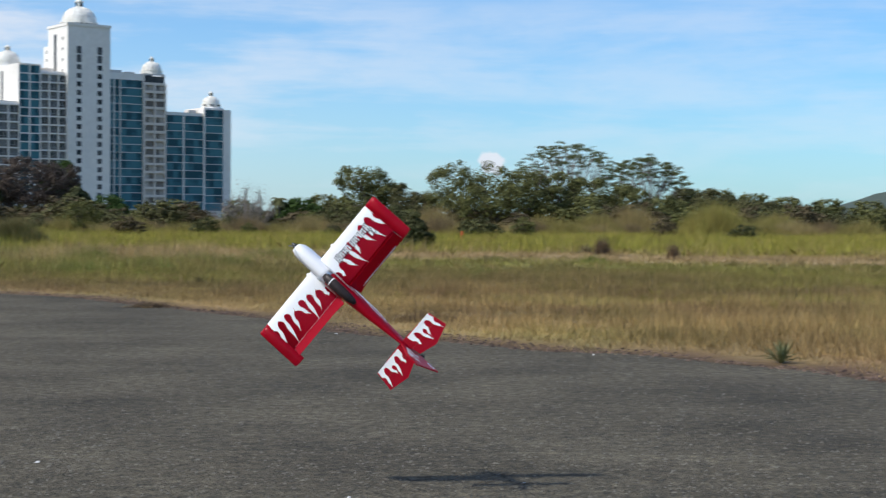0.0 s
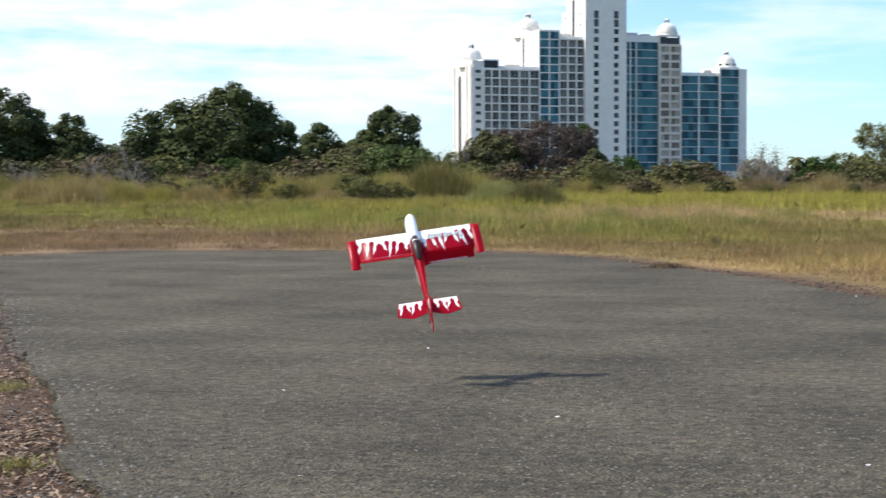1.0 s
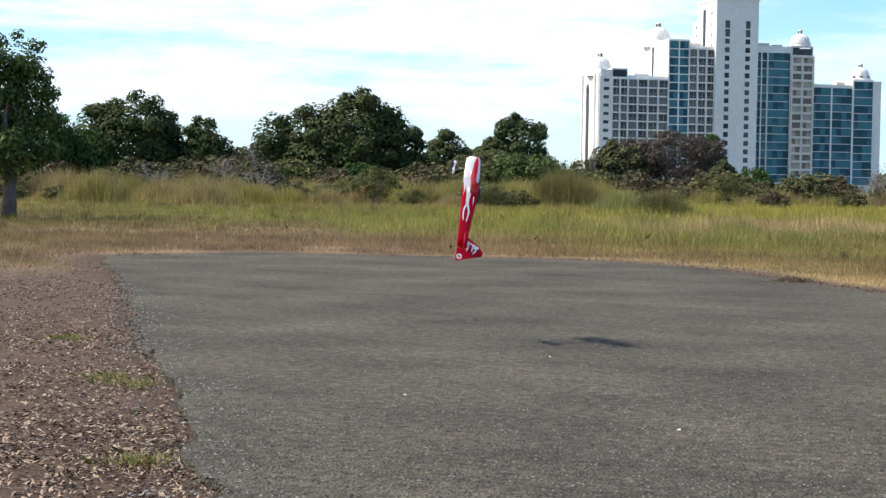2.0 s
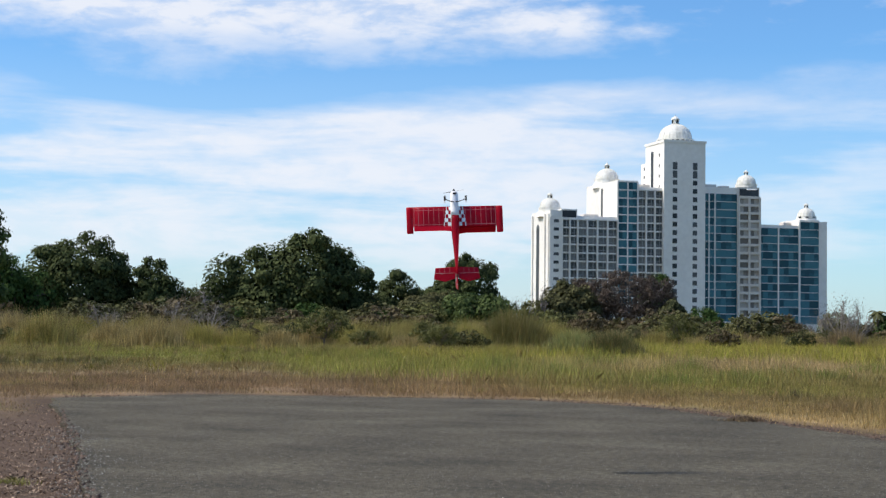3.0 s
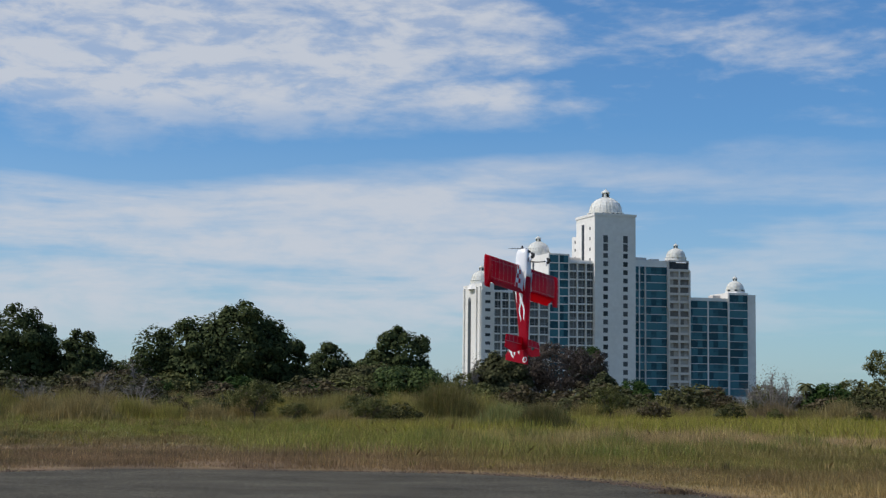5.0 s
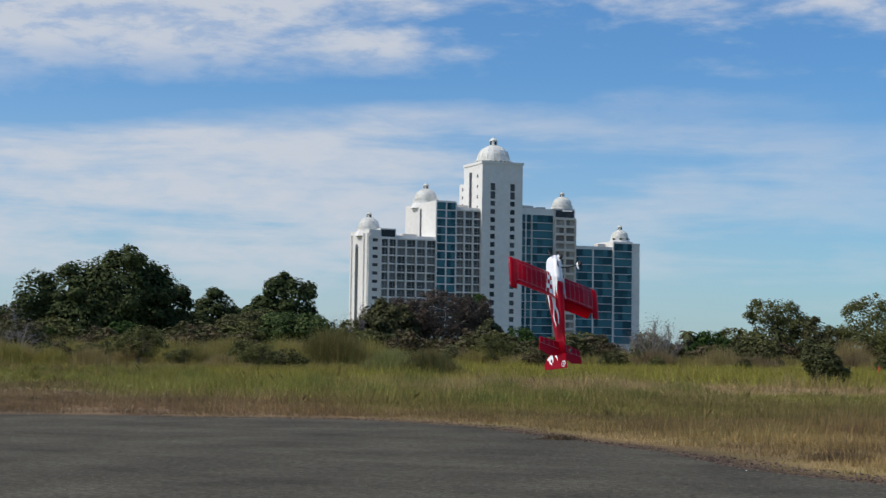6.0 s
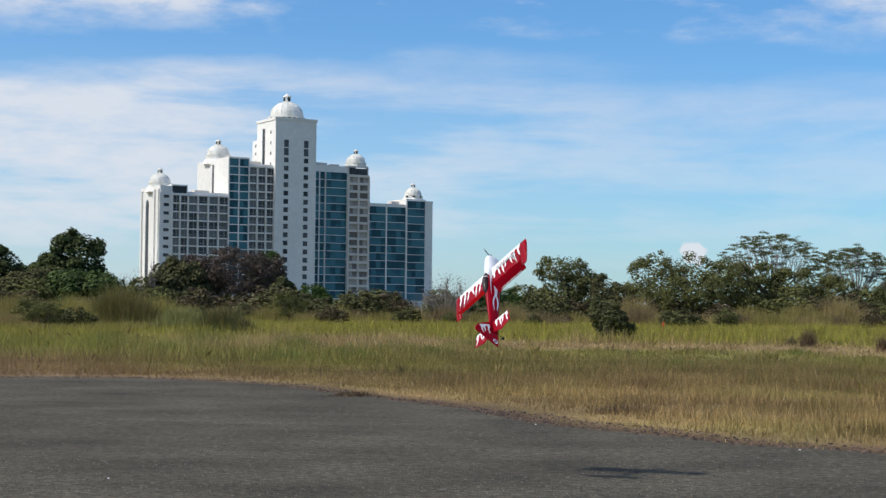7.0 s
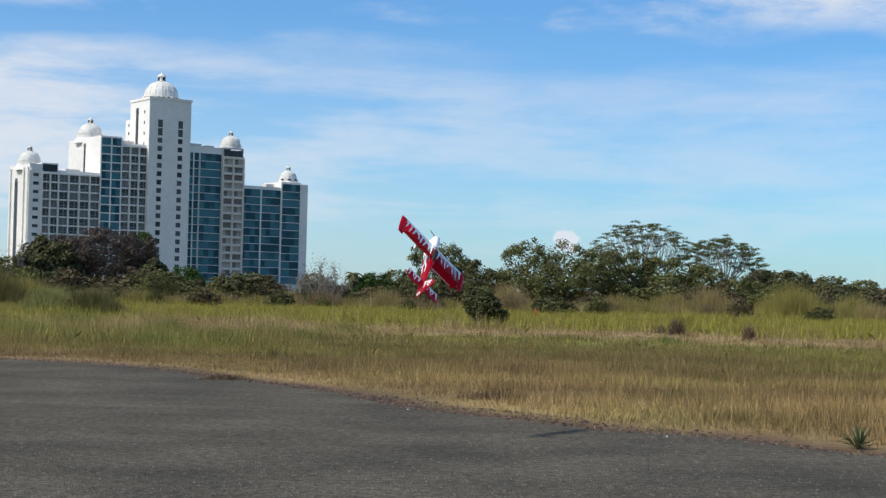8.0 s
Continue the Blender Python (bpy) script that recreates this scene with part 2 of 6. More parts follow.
def asphalt_material():
    m = bpy.data.materials.new("worn_asphalt")
    m.use_nodes = True
    nt = m.node_tree
    N, L = nt.nodes.new, nt.links.new
    bsdf = nt.nodes["Principled BSDF"]
    tc = N("ShaderNodeTexCoord")
    patches, streak, grit, chips = N("ShaderNodeTexNoise"), N("ShaderNodeTexNoise"), N("ShaderNodeTexNoise"), N("ShaderNodeTexVoronoi")
    for n, s in ((patches, 0.55), (grit, 11.0)):
        n.inputs["Scale"].default_value, n.inputs["Detail"].default_value = s, 5.0
        L(tc.outputs["Object"], n.inputs["Vector"])
    mp = N("ShaderNodeMapping")
    mp.inputs["Scale"].default_value, mp.inputs["Rotation"].default_value = (0.35, 1.6, 1.0), (0, 0, 0.2)
    L(tc.outputs["Object"], mp.inputs[0]), L(mp.outputs[0], streak.inputs["Vector"])
    streak.inputs["Scale"].default_value, streak.inputs["Detail"].default_value = 1.4, 5.0
    chips.inputs["Scale"].default_value = 48.0
    L(tc.outputs["Object"], chips.inputs["Vector"])
    r1 = N("ShaderNodeValToRGB")
    r1.color_ramp.elements[0].position, r1.color_ramp.elements[1].position = 0.32, 0.70
    r1.color_ramp.elements[0].color, r1.color_ramp.elements[1].color = (0.044, 0.0380, 0.0264, 1), (0.114, 0.099, 0.069, 1)
    add = N("ShaderNodeMath")
    add.operation = "MULTIPLY_ADD"
    L(streak.outputs["Fac"], add.inputs[0])
    add.inputs[1].default_value = 0.28
    h = N("ShaderNodeMath")
    h.operation = "MULTIPLY"
    h.inputs[1].default_value = 0.72
    L(patches.outputs["Fac"], h.inputs[0]), L(h.outputs[0], add.inputs[2])
    L(add.outputs[0], r1.inputs[0])
    r2 = N("ShaderNodeValToRGB")
    r2.color_ramp.elements[0].position, r2.color_ramp.elements[1].position = 0.30, 0.78
    r2.color_ramp.elements[0].color, r2.color_ramp.elements[1].color = (0.52, 0.52, 0.52, 1), (1.62, 1.61, 1.58, 1)
    L(grit.outputs["Fac"], r2.inputs[0])
    mul = N("ShaderNodeMix")
    mul.data_type, mul.blend_type = "RGBA", "MULTIPLY"
    mul.inputs["Factor"].default_value = 1.0
    L(r1.outputs[0], mul.inputs["A"]), L(r2.outputs[0], mul.inputs["B"])
    r3 = N("ShaderNodeValToRGB")
    r3.color_ramp.elements[0].color, r3.color_ramp.elements[1].color = (0.62, 0.62, 0.62, 1), (1.52, 1.52, 1.49, 1)
    L(chips.outputs["Color"], r3.inputs[0])
    mul2 = N("ShaderNodeMix")
    mul2.data_type, mul2.blend_type = "RGBA", "MULTIPLY"
    mul2.inputs["Factor"].default_value = 1.0
    L(mul.outputs["Result"], mul2.inputs["A"]), L(r3.outputs[0], mul2.inputs["B"])
    L(mul2.outputs["Result"], bsdf.inputs["Base Color"])
    bsdf.inputs["Roughness"].default_value, bsdf.inputs["Specular IOR Level"].default_value = 0.9, 0.25
    b = N("ShaderNodeBump")
    b.inputs["Strength"].default_value, b.inputs["Distance"].default_value = 0.9, 0.02
    L(chips.outputs["Distance"], b.inputs["Height"]), L(b.outputs[0], bsdf.inputs["Normal"])
    return m


ASPHALT = asphalt_material()
EARTH = tinted_material("field_earth", 0.95, 0.0, 5.0)
GRASS = tinted_material("grass_blades", 0.6, 0.3, 5.0)
STONE = material("loose_stone", (0.06, 0.057, 0.050), (0.24, 0.225, 0.195), 6, 60, 0.9, 0.3, island=0.8)
GRIT = material("asphalt_chips", (0.030, 0.028, 0.023), (0.17, 0.155, 0.125), 6, 60, 0.9, 0.2, island=1.2)
LITTER = material("leaf_litter", (0.045, 0.027, 0.018), (0.37, 0.265, 0.180), 5, 30, 0.9, 0.2, island=1.0)
CLOD = material("dark_edge_crumbs", (0.036, 0.022, 0.017), (0.15, 0.098, 0.070), 6, 40, 0.95, 0.3, island=0.9)
PAPER = material("white_scrap", (0.7, 0.7, 0.68), (0.85, 0.85, 0.83), 8, 60, 0.7)
BARK = material("bark", (0.07, 0.055, 0.045), (0.17, 0.14, 0.115), 3, 25, 0.9, 0.5)
PALE_BARK = material("pale_twigs", (0.19, 0.165, 0.15), (0.34, 0.30, 0.27), 3, 25, 0.9, 0.3)
LEAF_DARK = see_through(material("dark_leaves", (0.032, 0.045, 0.016), (0.092, 0.112, 0.040), 0.5, 4, 0.8, spec=0.12, island=0.7), 0.2, None)
LEAF_OLIVE = see_through(material("olive_leaves", (0.078, 0.084, 0.030), (0.180, 0.182, 0.068), 0.6, 4, 0.8, spec=0.12, island=0.7), 0.25, None)
LEAF_BRIGHT = see_through(material("fresh_leaves", (0.030, 0.060, 0.014), (0.080, 0.130, 0.036), 0.6, 4, 0.8, spec=0.12, island=0.7), 0.25, None)
LEAF_BROWN = see_through(material("brown_leaves", (0.060, 0.045, 0.037), (0.125, 0.098, 0.078), 0.6, 4, 0.8, spec=0.12, island=0.7), 0.2, None)
LEAF_GREY = see_through(material("grey_twig_leaves", (0.11, 0.10, 0.085), (0.22, 0.20, 0.17), 0.6, 4, 0.8, spec=0.12, island=0.7), 0.2, None)
LEAF_BLACK = see_through(material("deep_shrub_leaves", (0.040, 0.046, 0.019), (0.112, 0.116, 0.050), 0.6, 4, 0.8, spec=0.12, island=0.7), 0.15, None)
WALL_WHITE = material("white_render", (0.70, 0.675, 0.63), (0.84, 0.815, 0.77), 0.05, 0.6, 0.8)
WALL_BEIGE = material("beige_render", (0.58, 0.535, 0.48), (0.70, 0.65, 0.59), 0.05, 0.6, 0.8)
DOME_WHITE = material("stained_dome_render", (0.60, 0.58, 0.50), (0.88, 0.87, 0.82), 0.25, 1.2, 0.6)
GLASS_TEAL = material("teal_window_glass", (0.013, 0.068, 0.094), (0.052, 0.172, 0.215), 0.15, 1.0, 0.3, spec=0.22, by_object=1.0)
GLASS_DARK = material("dark_window_glass", (0.024, 0.028, 0.033), (0.085, 0.088, 0.092), 0.15, 1.0, 0.35, spec=0.3, by_object=0.9)
GLASS_BROWN = material("shaded_balcony_doors", (0.16, 0.14, 0.12), (0.42, 0.38, 0.33), 0.3, 2, 0.5, by_object=1.0)
GLASS_GREY = material("grey_balcony_glass", (0.055, 0.06, 0.062), (0.20, 0.20, 0.195), 0.15, 1.0, 0.3, spec=0.4, by_object=1.0)
RAIL_GREY = material("grey_balcony_rail", (0.24, 0.25, 0.26), (0.36, 0.36, 0.36), 0.3, 3, 0.6)
LEAF_ACACIA = see_through(material("feathery_acacia_leaves", (0.070, 0.085, 0.034), (0.150, 0.165, 0.070), 0.6, 4, 0.8, spec=0.12, island=0.7), 0.3, None)
LEAF_GREEN = see_through(material("green_leaves", (0.034, 0.058, 0.014), (0.105, 0.145, 0.040), 0.6, 4, 0.7, spec=0.2, island=0.7), 0.25, None)
LEAF_DUN = see_through(material("dun_leaves", (0.070, 0.056, 0.033), (0.160, 0.128, 0.074), 0.6, 4, 0.8, spec=0.12, island=0.7), 0.25, None)
LEAF_DULL = see_through(material("dull_shrub_leaves", (0.050, 0.052, 0.022), (0.128, 0.124, 0.054), 0.6, 4, 0.8, spec=0.12, island=0.7), 0.2, None)
HILL = material("far_forest", (0.035, 0.055, 0.045), (0.07, 0.09, 0.075), 0.01, 0.08, 0.95)


# ---------------------------------------------------------------- ground
ASPHALT_EDGE = [(-18.6, 27.2), (-17.0, 30.3), (-13.4, 31.2), (-9.9, 31.9), (-7.0, 30.4), (-4.2, 26.6), (-2.4, 24.0), (-1.1, 21.2), (0.3, 19.7),
                (1.4, 18.4), (2.3, 18.1), (4.0, 16.1), (4.5, 15.0), (7.5, 11.5), (14.0, 3.0), (20.0, -8.0), (8.0, -30.0), (-6.0, -30.0),
                (-3.4, -6.0), (-2.6, 0.0), (-3.0, 4.0), (-3.95, 6.8), (-4.8, 7.9), (-5.3, 8.7), (-6.0, 9.7), (-6.9, 11.0), (-8.4, 12.8), (-9.6, 14.6), (-12.3, 18.5)]


def ragged(poly, step, amount, seed):
    """The outline cut into short steps that wander a little from the line."""
    pts = []
    for (x0, y0), (x1, y1) in zip(poly, poly[1:] + poly[:1]):
        n = max(1, int(math.hypot(x1 - x0, y1 - y0) / step))
        nx, ny = (y1 - y0), (x0 - x1)
        ln = math.hypot(nx, ny)
        for k in range(n):
            x, y = x0 + (x1 - x0) * k / n, y0 + (y1 - y0) * k / n
            off = amount * (noise.noise((x * 0.7, y * 0.7, seed)) + 0.7 * noise.noise((x * 3.1, y * 3.1, seed + 5)))
            pts.append((x + nx / ln * off, y + ny / ln * off))
    return pts


EDGE = ragged(ASPHALT_EDGE, 0.25, 0.16, 3.0)


def inside(poly, p):
    x, y = p[:, 0][:, None], p[:, 1][:, None]
    a, b = poly, np.roll(poly, -1, 0)
    cross = (a[None, :, 1] > y) != (b[None, :, 1] > y)
    with np.errstate(divide="ignore", invalid="ignore"):
        xi = a[None, :, 0] + (y - a[None, :, 1]) * (b - a)[None, :, 0] / (b - a)[None, :, 1]
    return (np.sum(cross & (x < xi), 1) % 2) == 1


POLY = np.array(ASPHALT_EDGE)


def edge_distance(p):
    a, b = POLY, np.roll(POLY, -1, 0)
    d = b - a
    t = np.clip(((p[:, None, :] - a) * d).sum(-1) / (d ** 2).sum(-1), 0, 1)
    return np.sqrt(((p[:, None, :] - a - t[..., None] * d) ** 2).sum(-1)).min(1)


def wave(p, scale, seed):
    """Cheap smooth noise between -1 and 1 for many points."""
    out = np.zeros(len(p))
    r = np.random.default_rng(seed)
    for k in range(6):
        w = r.normal(size=2) * scale * (1 + 0.5 * k)
        out += np.sin(p @ w + r.uniform(0, 6.28)) / (1 + 0.4 * k)
    return out / 2.6


DRY = np.array((0.365, 0.250, 0.108))
PINK = np.array((0.265, 0.178, 0.104))
OLIVE = np.array((0.235, 0.210, 0.066))
BRONZE = np.array((0.185, 0.140, 0.055))
GREEN = np.array((0.232, 0.236, 0.048))
LIME = np.array((0.300, 0.282, 0.046))
STRAW = np.array((0.40, 0.290, 0.150))
SOIL = np.array((0.070, 0.044, 0.027))


def blend(a, b, t):
    t = np.clip(t, 0, 1)[:, None]
    return a * (1 - t) + b * t


def field_tint(p):
    """The colour of the field's grass: dry by the tarmac, green and lime further out."""
    d = np.hypot(p[:, 0], p[:, 1])
    az = np.degrees(np.arctan2(-p[:, 0], p[:, 1]))
    e = edge_distance(p)
    n = wave(p * [1, 0.6], 0.35, 1) * 4.0 + wave(p, 1.3, 2) * 2.0
    left = np.clip((az - 11) / 8, 0, 1)
    full = lambda colour: np.tile(colour, (len(p), 1))
    c = blend(full(DRY), full(OLIVE * 1.1), np.clip(0.22 + 0.6 * wave(p * [0.6, 1.2], 0.9, 21) + 0.3 * wave(p, 3.0, 22), 0, 0.8))
    right_c = blend(c, full(BRONZE * 1.15), (d + n - 30) / 4 * 0.8)
    right_c = blend(right_c, full(GREEN * 1.08), np.clip((d + n - 37) / 4, 0, 1) * np.clip(0.55 + 0.5 * wave(p * [0.5, 1.0], 0.5, 24), 0.1, 0.9))
    right_c = blend(right_c, full(STRAW), (d + n - 52) / 5 * 0.9)
    right_c = blend(right_c, full(LIME), (d + n - 68) / 3)
    near_band = blend(full(PINK), full(DRY * 0.9), np.clip((24 - az) / 8, 0, 0.6))
    lush = np.clip((27 - az) / 5, 0, 1)
    left_c = blend(near_band, full(BRONZE), (e + n - 11) / 6)
    left_c = blend(left_c, full(GREEN * 1.05), (d + 1.5 * n - 40) / 5 * lush)
    left_c = blend(left_c, full(LIME * 0.95), (d + n - 64) / 8 * lush)
    left_c = blend(left_c, full(GREEN * 0.9), (d + 2.5 * n - 62) / 8 * np.clip((36 - az) / 8, 0.15, 0.9) * (1 - lush))
    left_c = blend(left_c, full(OLIVE * 1.1), (d + n - 84) / 12)
    left_c = blend(left_c, full(LIME * 0.85), (d + n - 110) / 25)
    c = right_c * (1 - left)[:, None] + left_c * left[:, None]
    patch = 0.6 * wave(p * [0.6, 1.1], 0.5, 4) + 0.6 * wave(p * [0.8, 1.2], 1.9, 6)
    c = blend(c, np.tile(GREEN, (len(p), 1)), (patch - 0.30) * 1.1 * (d > 27))
    c = c * (1 + 0.36 * np.clip(wave(p * [0.5, 1.3], 0.8, 14) + 0.7 * wave(p * [0.7, 1.2], 2.6, 15), -1, 1))[:, None]
    rust = wave(p * [0.8, 1.4], 1.2, 71) + 0.6 * wave(p * [0.8, 1.4], 4.0, 72)
    c = blend(c, np.tile(np.array((0.215, 0.130, 0.070)), (len(p), 1)), (rust - 0.08) * 0.9 * np.clip((48 - d) / 12, 0, 1))
    return blend(c, np.tile(DRY * 0.8, (len(p), 1)), (-patch - 0.40) * 1.0)


def set_tint(me, colours):
    at = me.attributes.new("tint", "FLOAT_COLOR", "POINT")
    at.data.foreach_set("color", np.c_[colours, np.ones(len(colours))].astype(np.float32).ravel())


def ground_height(p):
    e = edge_distance(p)
    return -0.05 + 0.05 * np.clip(e / 1.5, 0, 1) + 0.035 * wave(p, 0.5, 9) * np.clip(e / 3, 0, 1)


def build_ground():
    """One sheet: polar rings close to the camera, reaching past the horizon."""
    rings = np.concatenate([np.arange(2.0, 60, 0.7), np.arange(60, 150, 2.0), [170, 200, 260, 400, 700, 1200, 2200, 4000]])
    fine = np.radians(np.arange(-30, 50, 0.75))
    rest = np.radians(np.arange(50, 330, 10))
    az = np.concatenate([fine, rest])
    pts = np.array([(-r * math.sin(a), r * math.cos(a)) for r in rings for a in az] + [(0.0, 0.0)])
    e, ins = edge_distance(pts), inside(POLY, pts)
    z = np.where(ins, -0.08, ground_height(pts))
    n = len(az)
    faces = [(i * n + k, i * n + (k + 1) % n, (i + 1) * n + (k + 1) % n, (i + 1) * n + k) for i in range(len(rings) - 1) for k in range(n)]
    faces += [(len(pts) - 1, (k + 1) % n, k) for k in range(n)]
    me = mesh_from("ground", np.c_[pts, z], faces, EARTH, True)
    c = field_tint(pts) * 0.8
    d = np.hypot(pts[:, 0], pts[:, 1])
    azd = np.degrees(np.arctan2(-pts[:, 0], pts[:, 1]))
    c = blend(c, np.tile(SOIL, (len(pts), 1)), np.clip(1.5 - e / 0.8, 0, 1))
    dirt = np.clip((azd - 29) / 2, 0, 1) * np.clip((31 - d) / 5, 0, 1)
    c = blend(c, np.tile(SOIL * [1.22, 1.22, 1.25], (len(pts), 1)), dirt)
    c = blend(c, np.tile(OLIVE * 0.55, (len(pts), 1)), (d - 150) / 30)
    set_tint(me, c)
    tagged(new("ground", me), "dry and green grass field round the tarmac", "ground", kind="structure")


def build_asphalt():
    bm = bmesh.new()
    top = [bm.verts.new((x, y, 0.0)) for x, y in EDGE]
    low = [bm.verts.new((x, y, -0.12)) for x, y in EDGE]
    bmesh.ops.triangle_fill(bm, edges=[bm.edges.new((top[i], top[(i + 1) % len(top)])) for i in range(len(top))], use_beauty=True)
    for i in range(len(top)):
        k = (i + 1) % len(top)
        bm.faces.new((top[i], low[i], low[k], top[k]))
    bmesh.ops.recalc_face_normals(bm, faces=bm.faces)
    if sum(f.normal.z for f in bm.faces) < 0:
        bmesh.ops.reverse_faces(bm, faces=bm.faces)
    tagged(new("runway", mesh_of("runway", bm, ASPHALT)), "worn dark grey asphalt runway with a crumbling edge", "runway", kind="structure")


build_ground()
build_asphalt()


# ---------------------------------------------------------------- grass
def polar_points(n, d0, d1, a0, a1, rng):
    d = np.sqrt(rng.uniform(d0 * d0, d1 * d1, n))
    a = np.radians(rng.uniform(a0, a1, n))
    return np.c_[-d * np.sin(a), d * np.cos(a)]


def blades(name, roots, tints, height, width, per, spread, lean, label, segments=1, rng=RNG, z0=0.0):
    """Tufts of grass blades as one object; each blade is a thin bent sliver."""
    n = len(roots) * per
    base = np.repeat(np.c_[roots, np.full(len(roots), z0)], per, 0)
    base[:, :2] += rng.normal(size=(n, 2)) * np.repeat(np.broadcast_to(spread, len(roots)), per)[:, None]
    h = np.repeat(height, per) * rng.uniform(0.45, 1.1, n)
    w = width * rng.uniform(0.6, 1.3, n)
    a = rng.uniform(0, 6.283, n)
    side = np.c_[np.cos(a), np.sin(a), np.zeros(n)] * w[:, None] / 2
    bend = rng.normal(size=(n, 2)) * (h * lean)[:, None]
    tip = base + np.c_[bend, h * 0.95]
    mixed = blend(tints, np.tile(DRY * 1.15, (len(tints), 1)), 0.75 * rng.uniform(size=len(tints)) ** 3)
    mixed = blend(mixed, mixed * [0.62, 0.66, 0.6], rng.uniform(size=len(tints)) ** 4)
    col = np.repeat(mixed, per, 0) * rng.uniform(0.7, 1.3, (n, 1))
    if segments == 1:
        v = np.stack([base - side, base + side, tip], 1).reshape(-1, 3)
        f = np.arange(n * 3).reshape(-1, 3)
        k = 3
    else:
        mid = base + np.c_[bend * 0.3, h * 0.6]
        v = np.stack([base - side, base + side, mid + side * 0.75, tip, mid - side * 0.75], 1).reshape(-1, 3)
        f = np.arange(n * 5).reshape(-1, 5)
        k = 5
    me = bpy.data.meshes.new(name)
    me.vertices.add(len(v))
    me.vertices.foreach_set("co", v.astype(np.float32).ravel())
    me.loops.add(f.size)
    me.loops.foreach_set("vertex_index", f.astype(np.int32).ravel())
    me.polygons.add(len(f))
    me.polygons.foreach_set("loop_start", np.arange(0, f.size, k, dtype=np.int32))
    me.update()
    me.materials.append(GRASS)
    set_tint(me, np.repeat(col, k, 0))
    return tagged(new(name, me), label, "grass", kind="stuff")


def build_grass():
    rng = np.random.default_rng(21)
    # dry strip next to the tarmac
    p = polar_points(78000, 14, 46, -24, 41, rng)
    e = edge_distance(p)
    az = np.degrees(np.arctan2(-p[:, 0], p[:, 1]))
    d = np.hypot(p[:, 0], p[:, 1])
    bare = (az > 29.5) & (d < 28)
    keep = ~inside(POLY, p) & (rng.uniform(size=len(p)) < np.clip((e - 0.30 - 0.4 * wave(p, 1.6, 61)) / 1.3, 0.04, 1)) & ~bare
    p, e, az = p[keep], e[keep], az[keep]
    h = (0.05 + 0.085 * np.clip(e / 3, 0, 1) + 0.08 * np.clip((e - 0.8) / 2, 0, 1) * np.clip((9 - az) / 10, 0, 1)) * np.clip(1 + 0.6 * wave(p, 1.1, 31) + 0.55 * wave(p, 3.5, 32), 0.2, 2.4)
    blades("dry_grass", p, field_tint(p), h, 0.0105, 6, 0.15, 0.26, "straw-coloured dry grass along the runway edge", 1, rng)
    # middle field
    p = polar_points(60000, 40, 98, -22, 41, rng)
    az, d = np.degrees(np.arctan2(-p[:, 0], p[:, 1])), np.hypot(p[:, 0], p[:, 1])
    keep = (d < 70) | (az > 16 + 0.1 * (98 - d))
    p, az, d = p[keep], az[keep], d[keep]
    lush = np.clip((27 - az) / 4, 0, 1) * np.clip((az - 2) / 8, 0, 1) * np.clip((d - 39) / 4, 0, 1)
    h = (0.16 + 0.20 * lush) * np.clip(1 + 0.6 * wave(p, 0.8, 33) + 0.6 * wave(p, 2.4, 34), 0.2, 2.6)
    blades("field_grass", p, field_tint(p), h, 0.019, 6, 0.24, 0.34, "mixed green and straw field grass", 1, rng)
    # tall band at the far side
    p = polar_points(40000, 64, 150, -22, 41, rng)
    az, d = np.degrees(np.arctan2(-p[:, 0], p[:, 1])), np.hypot(p[:, 0], p[:, 1])
    p = p[d > 66 + 30 * np.clip((az - 15) / 6, 0, 1) + 3 * wave(p, 0.3, 51)]
    az = np.degrees(np.arctan2(-p[:, 0], p[:, 1]))
    h = (0.55 - 0.15 * np.clip((az - 14) / 8, 0, 1)) * np.clip(1 + 0.5 * wave(p, 0.4, 35) + 0.5 * wave(p, 1.3, 36), 0.3, 2.2)
    blades("tall_field_grass", p, field_tint(p), h, 0.032, 6, 0.45, 0.28, "tall yellow-green grass at the far side of the field", 1, rng)


def build_tufts():
    """Separate taller tufts that break up the field, thicker in drifts."""
    rng = np.random.default_rng(47)
    p = polar_points(5200, 26, 104, -22, 41, rng)
    e, d = edge_distance(p), np.hypot(p[:, 0], p[:, 1])
    az = np.degrees(np.arctan2(-p[:, 0], p[:, 1]))
    drift = wave(p * [0.7, 1.0], 0.35, 81) + 0.6 * wave(p, 1.1, 82)
    p = p[~inside(POLY, p) & (e > 2.5) & (rng.uniform(size=len(p)) < np.clip(0.25 + 0.6 * drift, 0.05, 1)) & ~((az > 29) & (d < 40))]
    d = np.hypot(p[:, 0], p[:, 1])
    n = len(p)
    kinds = np.array([GREEN * 0.8, OLIVE * 0.75, DRY * 0.85, LIME, BRONZE * 0.7, np.array((0.15, 0.11, 0.065))])
    tint = blend(field_tint(p), kinds[rng.integers(0, len(kinds), n)], np.full(n, 0.75))
    h = (0.16 + 0.26 * np.clip((d - 30) / 60, 0, 1)) * rng.uniform(0.5, 1.5, n)
    blades("grass_tufts", p, tint, h, 0.013, 28, 0.07 + 0.18 * rng.uniform(size=n) * np.clip(d / 60, 0.4, 1), 0.30, "scattered taller tufts of green and dead grass", 2, rng)


build_grass()
build_tufts()


